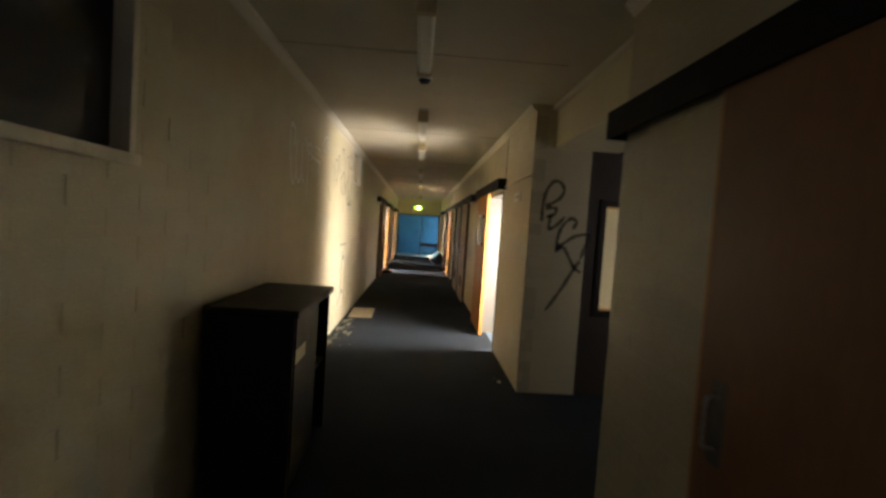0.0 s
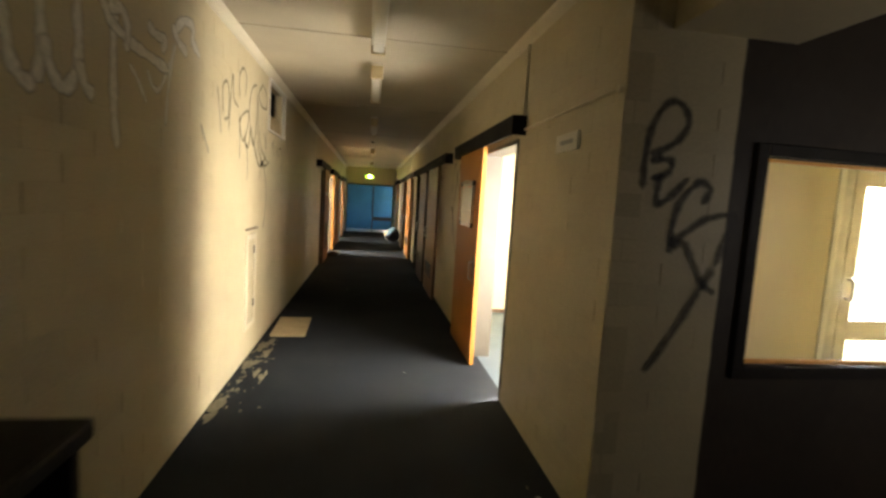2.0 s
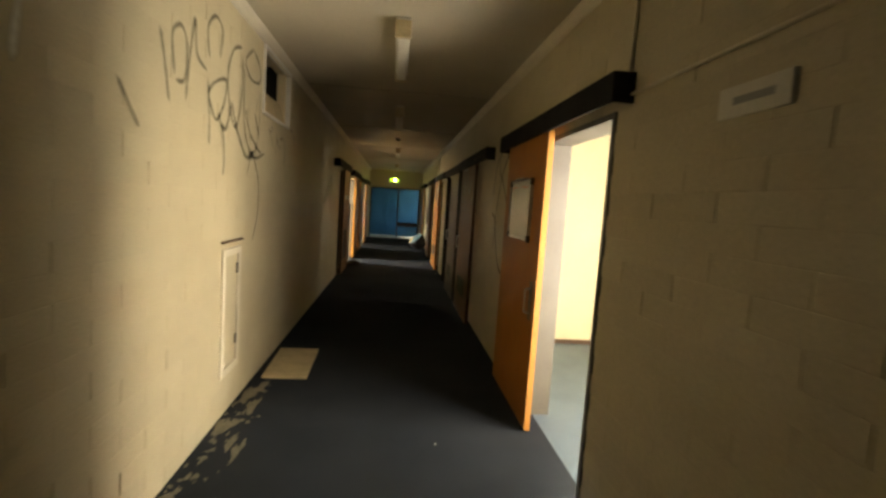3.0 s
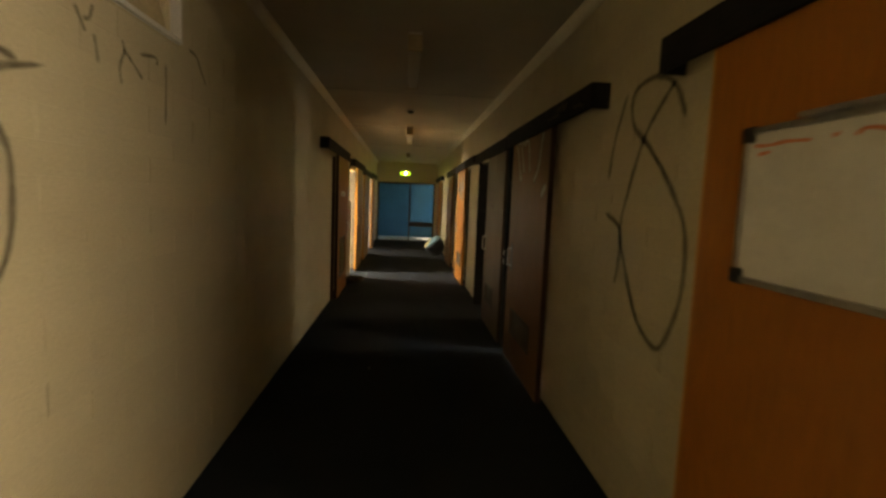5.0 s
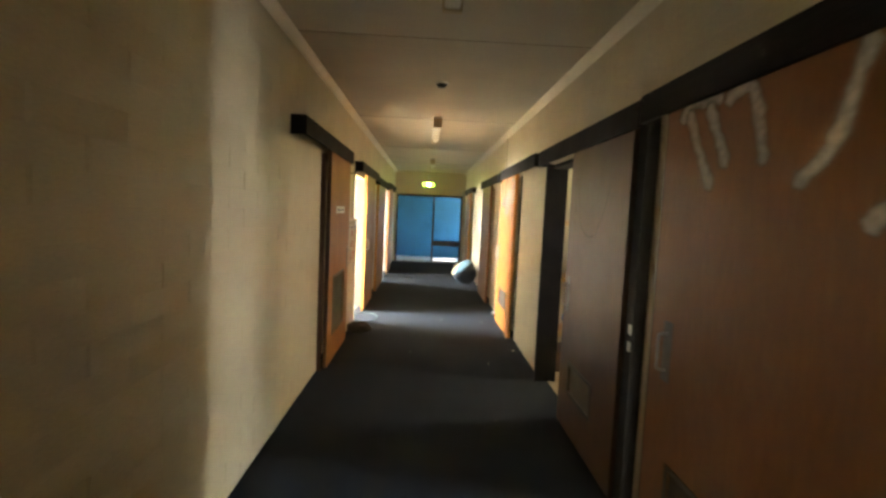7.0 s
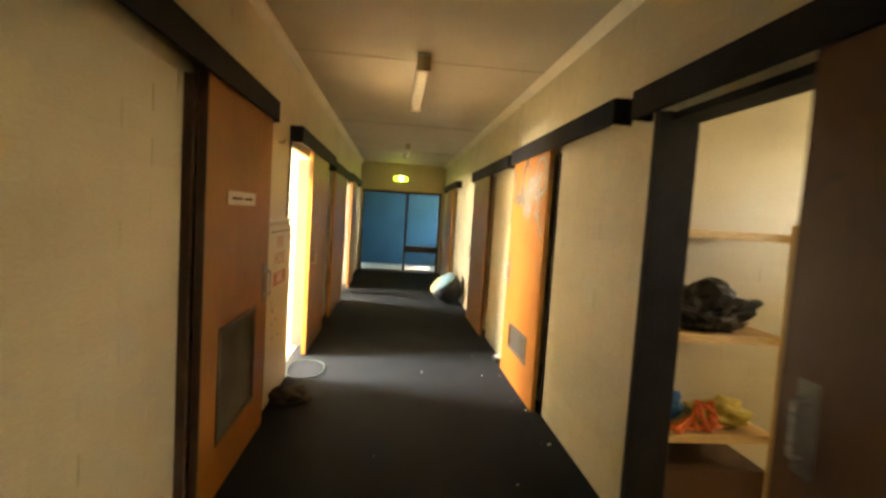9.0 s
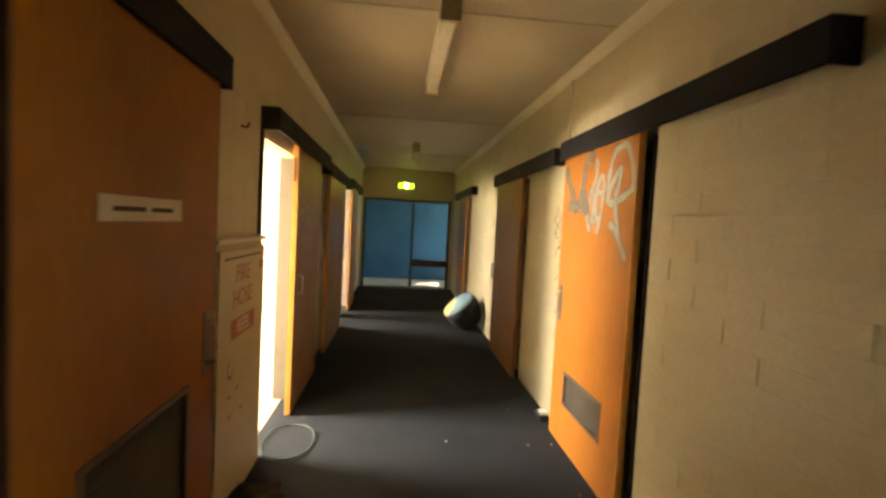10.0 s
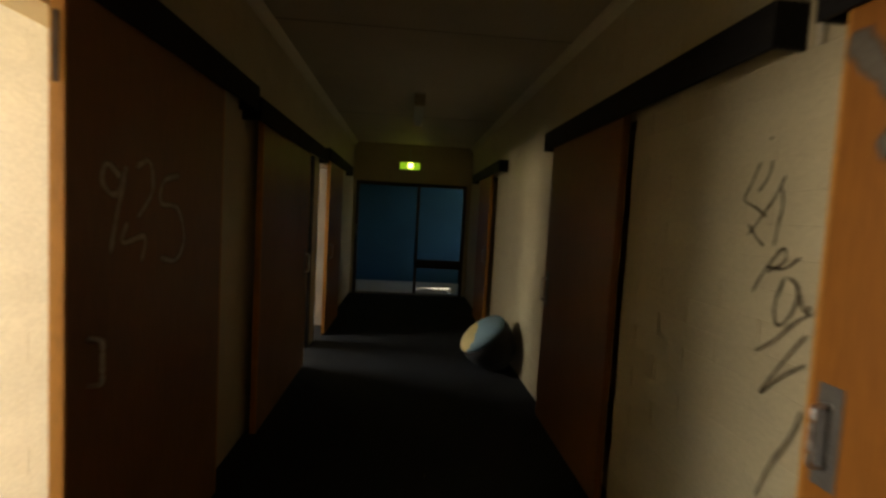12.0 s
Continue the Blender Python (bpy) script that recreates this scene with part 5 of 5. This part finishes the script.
solid("carpet_residue", bm, M_GLUE, "flaky patches of pale dried glue on worn carpet", "stain", "stuff")

# flecks of litter
FLECKS = ((0.88, 14.83, 0.008), (0.18, 15.5, 0.007), (0.955, 14.66, 0.012), (0.75, 16.1, 0.008), (0.75, 15.46, 0.006), (0.92, 15.47, 0.006), (0.91, 14.1, 0.007), (0.96, 14.09, 0.013),
          (0.93, 4.75, 0.02), (0.9, 4.86, 0.009), (0.35, 6.6, 0.006), (-0.3, 10.4, 0.006), (0.5, 12.2, 0.006), (0.62, 13.6, 0.006), (-0.2, 13.9, 0.005), (0.1, 17.2, 0.006))
for i, (x, y, s) in enumerate(FLECKS):
    bm = bmesh.new()
    vs = box(bm, x - s, x + s, y - s * 0.6, y + s * 0.6, 0.001, 0.001 + min(s * 0.5, 0.005))
    bmesh.ops.rotate(bm, verts=vs, cent=(x, y, 0), matrix=Matrix.Rotation(rng.uniform(0, 3), 3, "Z"))
    solid("litter", bm, M_PAPER if i % 3 else M_GLUE, "small scrap of pale litter on the carpet", "litter", "", bevel=0.001, group="litter scraps")

# ---- washroom: basin and high timber rail ----
bs = thing("wash_basin", 3.75, 8.77, 0.6, "white wall-hung wash basin with chrome taps", "basin")
bm = bmesh.new()
outer = []
for rz, sc in ((0.6, 0.45), (0.65, 0.75), (0.73, 0.96), (0.77, 1.0), (0.78, 0.97), (0.77, 0.86), (0.7, 0.7), (0.66, 0.3)):
    ring = []
    for k in range(32):
        a = k * math.tau / 32
        cxx, cyy = math.cos(a), math.sin(a)
        ring.append(bm.verts.new((3.78 + 0.25 * sc * math.copysign(abs(cxx) ** 0.6, cxx), 8.81 + 0.2 * sc * math.copysign(abs(cyy) ** 0.6, cyy), rz)))
    outer.append(ring)
for a, b in zip(outer, outer[1:]):
    for k in range(32):
        bm.faces.new((a[k], a[(k + 1) % 32], b[(k + 1) % 32], b[k]))
bm.faces.new(outer[0][::-1])
bm.faces.new(outer[-1])
part("bowl", bm, M_WHITE, bs, smooth=True)
for x in (3.66, 3.9):
    bm = bmesh.new()
    cyl(bm, (x, 8.94, 0.77), (x, 8.94, 0.84), 0.014)
    tube(bm, rounded([(x, 8.94, 0.84), (x, 8.9, 0.855), (x, 8.85, 0.835)], 4), 0.01)
    cyl(bm, (x, 8.94, 0.84), (x, 8.94, 0.88), 0.022, 0.018)
    part("tap", bm, M_CHROME, bs, "chrome tap", smooth=True)
bm = bmesh.new()
tube(bm, rounded([(3.78, 8.82, 0.63), (3.78, 8.82, 0.5), (3.78, 8.84, 0.46), (3.78, 8.89, 0.46), (3.78, 8.92, 0.52), (3.78, 9.01, 0.53)], 4), 0.022)
part("waste_trap", bm, M_CHROME, bs, "chrome waste trap", smooth=True)
sb = thing("splashback", 3.72, 9.01, 0.82, "cream tiled splashback with a small printed sticker", "splashback")
piece("panel", (3.5, 4.05, 9.008, 9.02, 0.82, 1.16), M_WHITE, sb, bevel=0.002)
piece("sticker", (3.6, 3.7, 9.005, 9.008, 0.96, 1.12), M_PAPER, sb, "red, white and blue sticker")
piece("sticker_stripe", (3.605, 3.695, 9.0035, 9.005, 0.965, 0.995), M_RED, sb)
piece("sticker_figure", (3.62, 3.67, 9.0035, 9.005, 1.03, 1.1), M_BLUEP, sb)
slab("trim", (R + WALL, 3.78, 8.53, 8.6, 2.5, 2.699), M_TIMBER, "orange timber board boxing the ceiling's edge", "rail")
slab("trim", (R + WALL, 3.78, 8.5, 8.6, 2.455, 2.5), M_LIPPING, "timber moulding under the board", "rail")
slab("trim", (R + WALL, 3.78, 9.005, 9.02, 0.0, 0.05), M_JAMB, "dark skirting", "skirting")
pm = thing("wall_map", 3.0, 9.02, 1.2, "faded paper poster on the room wall", "poster")
piece("sheet", (2.95, 3.35, 9.014, 9.019, 0.78, 1.52), M_CORNICE, pm)

# ---- store: shelves and what lies on them ----
sh = thing("shelving", 1.75, 13.6, 0, "open pine shelving half filled with junk", "shelving")
for z in (0.41, 0.95, 1.5):
    piece("shelf", (R + WALL + 0.01, 1.956, 13.4, 13.79, z - 0.022, z), M_PLY, sh, bevel=0.002)
    piece("shelf_lip", (R + WALL + 0.01, 1.956, 13.382, 13.4, z - 0.045, z), M_PINE, sh, "pale pine lip", bevel=0.002)
for x in (R + WALL + 0.03, 1.92):
    piece("post", (x, x + 0.036, 13.35, 13.382, 0.0, 1.55), M_PINE, sh, bevel=0.002)
piece("base_board", (R + WALL + 0.01, 1.95, 13.4, 13.79, 0.0, 0.2), M_JAMB, sh)
rag("bin_bag", (1.62, 13.58, 0.95), 0, 0.27, 0.26, M_BLACK, "crumpled black plastic bag on a shelf", "bag", 5, True)
rag("cloth", (1.75, 13.58, 0.41), 0, 0.2, 0.14, M_YELLOW, "yellow cloth bundled on a shelf", "cloth", 8)
rag("cloth", (1.45, 13.6, 0.41), 0, 0.1, 0.2, M_BLUEP, "blue cloth on a shelf", "cloth", 11)
cl = thing("cable_coil", 1.5, 13.45, 0.41, "tangled orange extension lead hanging off a shelf", "cable")
bm = bmesh.new()
crng = random.Random(4)
tube(bm, rounded([(1.5 + crng.uniform(-0.16, 0.16), 13.43 + crng.uniform(-0.05, 0.08), 0.44 + crng.uniform(-0.1, 0.16)) for _ in range(22)], 5), 0.011)
part("lead", bm, M_ORANGE, cl, smooth=True)

# ---- outside the lobby door ----
def bush(x, y, r, h):
    b = thing("bush", x, y, -0.13, "leafy green bush in daylight outside", "bush", "garden bushes")
    bm = bmesh.new()
    rg = random.Random(int(x * 10 + y))
    for i in range(7):
        a = i * math.tau / 7 + rg.uniform(-0.2, 0.2)
        tube(bm, [(x, y, -0.13), (x + 0.3 * r * math.cos(a), y + 0.3 * r * math.sin(a), 0.4 * h), (x + 0.7 * r * math.cos(a), y + 0.7 * r * math.sin(a), 0.8 * h)], 0.02, 6)
    part("stems", bm, M_BARK, b)
    verts, faces = [], []
    for i in range(900):
        a, e, q = rg.uniform(0, math.tau), rg.uniform(-0.2, 1.45), r * (0.6 + 0.5 * rg.random())
        c = Vector((x + q * math.cos(a) * math.cos(e), y + q * math.sin(a) * math.cos(e), 0.35 * h + 0.65 * h * math.sin(e) * q / r))
        t = Euler((rg.uniform(0, 6), rg.uniform(0, 6), rg.uniform(0, 6))).to_matrix()
        n = len(verts)
        verts += [c + t @ Vector(p) for p in ((-0.07, 0, 0), (0, -0.03, 0.008), (0.07, 0, 0), (0, 0.03, 0.008))]
        faces.append((n, n + 1, n + 2, n + 3))
    me = bpy.data.meshes.new("leaves")
    me.from_pydata([p - ORIGIN[b] for p in verts], [], faces)
    me.materials.append(M_LEAF)
    ob = new("leaves", me)
    ob.parent = b


for x, y, r, h in ((7.2, 10.5, 1.2, 2.2), (9.0, 12.5, 1.6, 3.0), (5.9, 13.5, 1.3, 2.4), (8.3, 17.0, 2.0, 3.6)):
    bush(x, y, r, h)

# ---- blocks of the walls, last ----
lay_blocks()
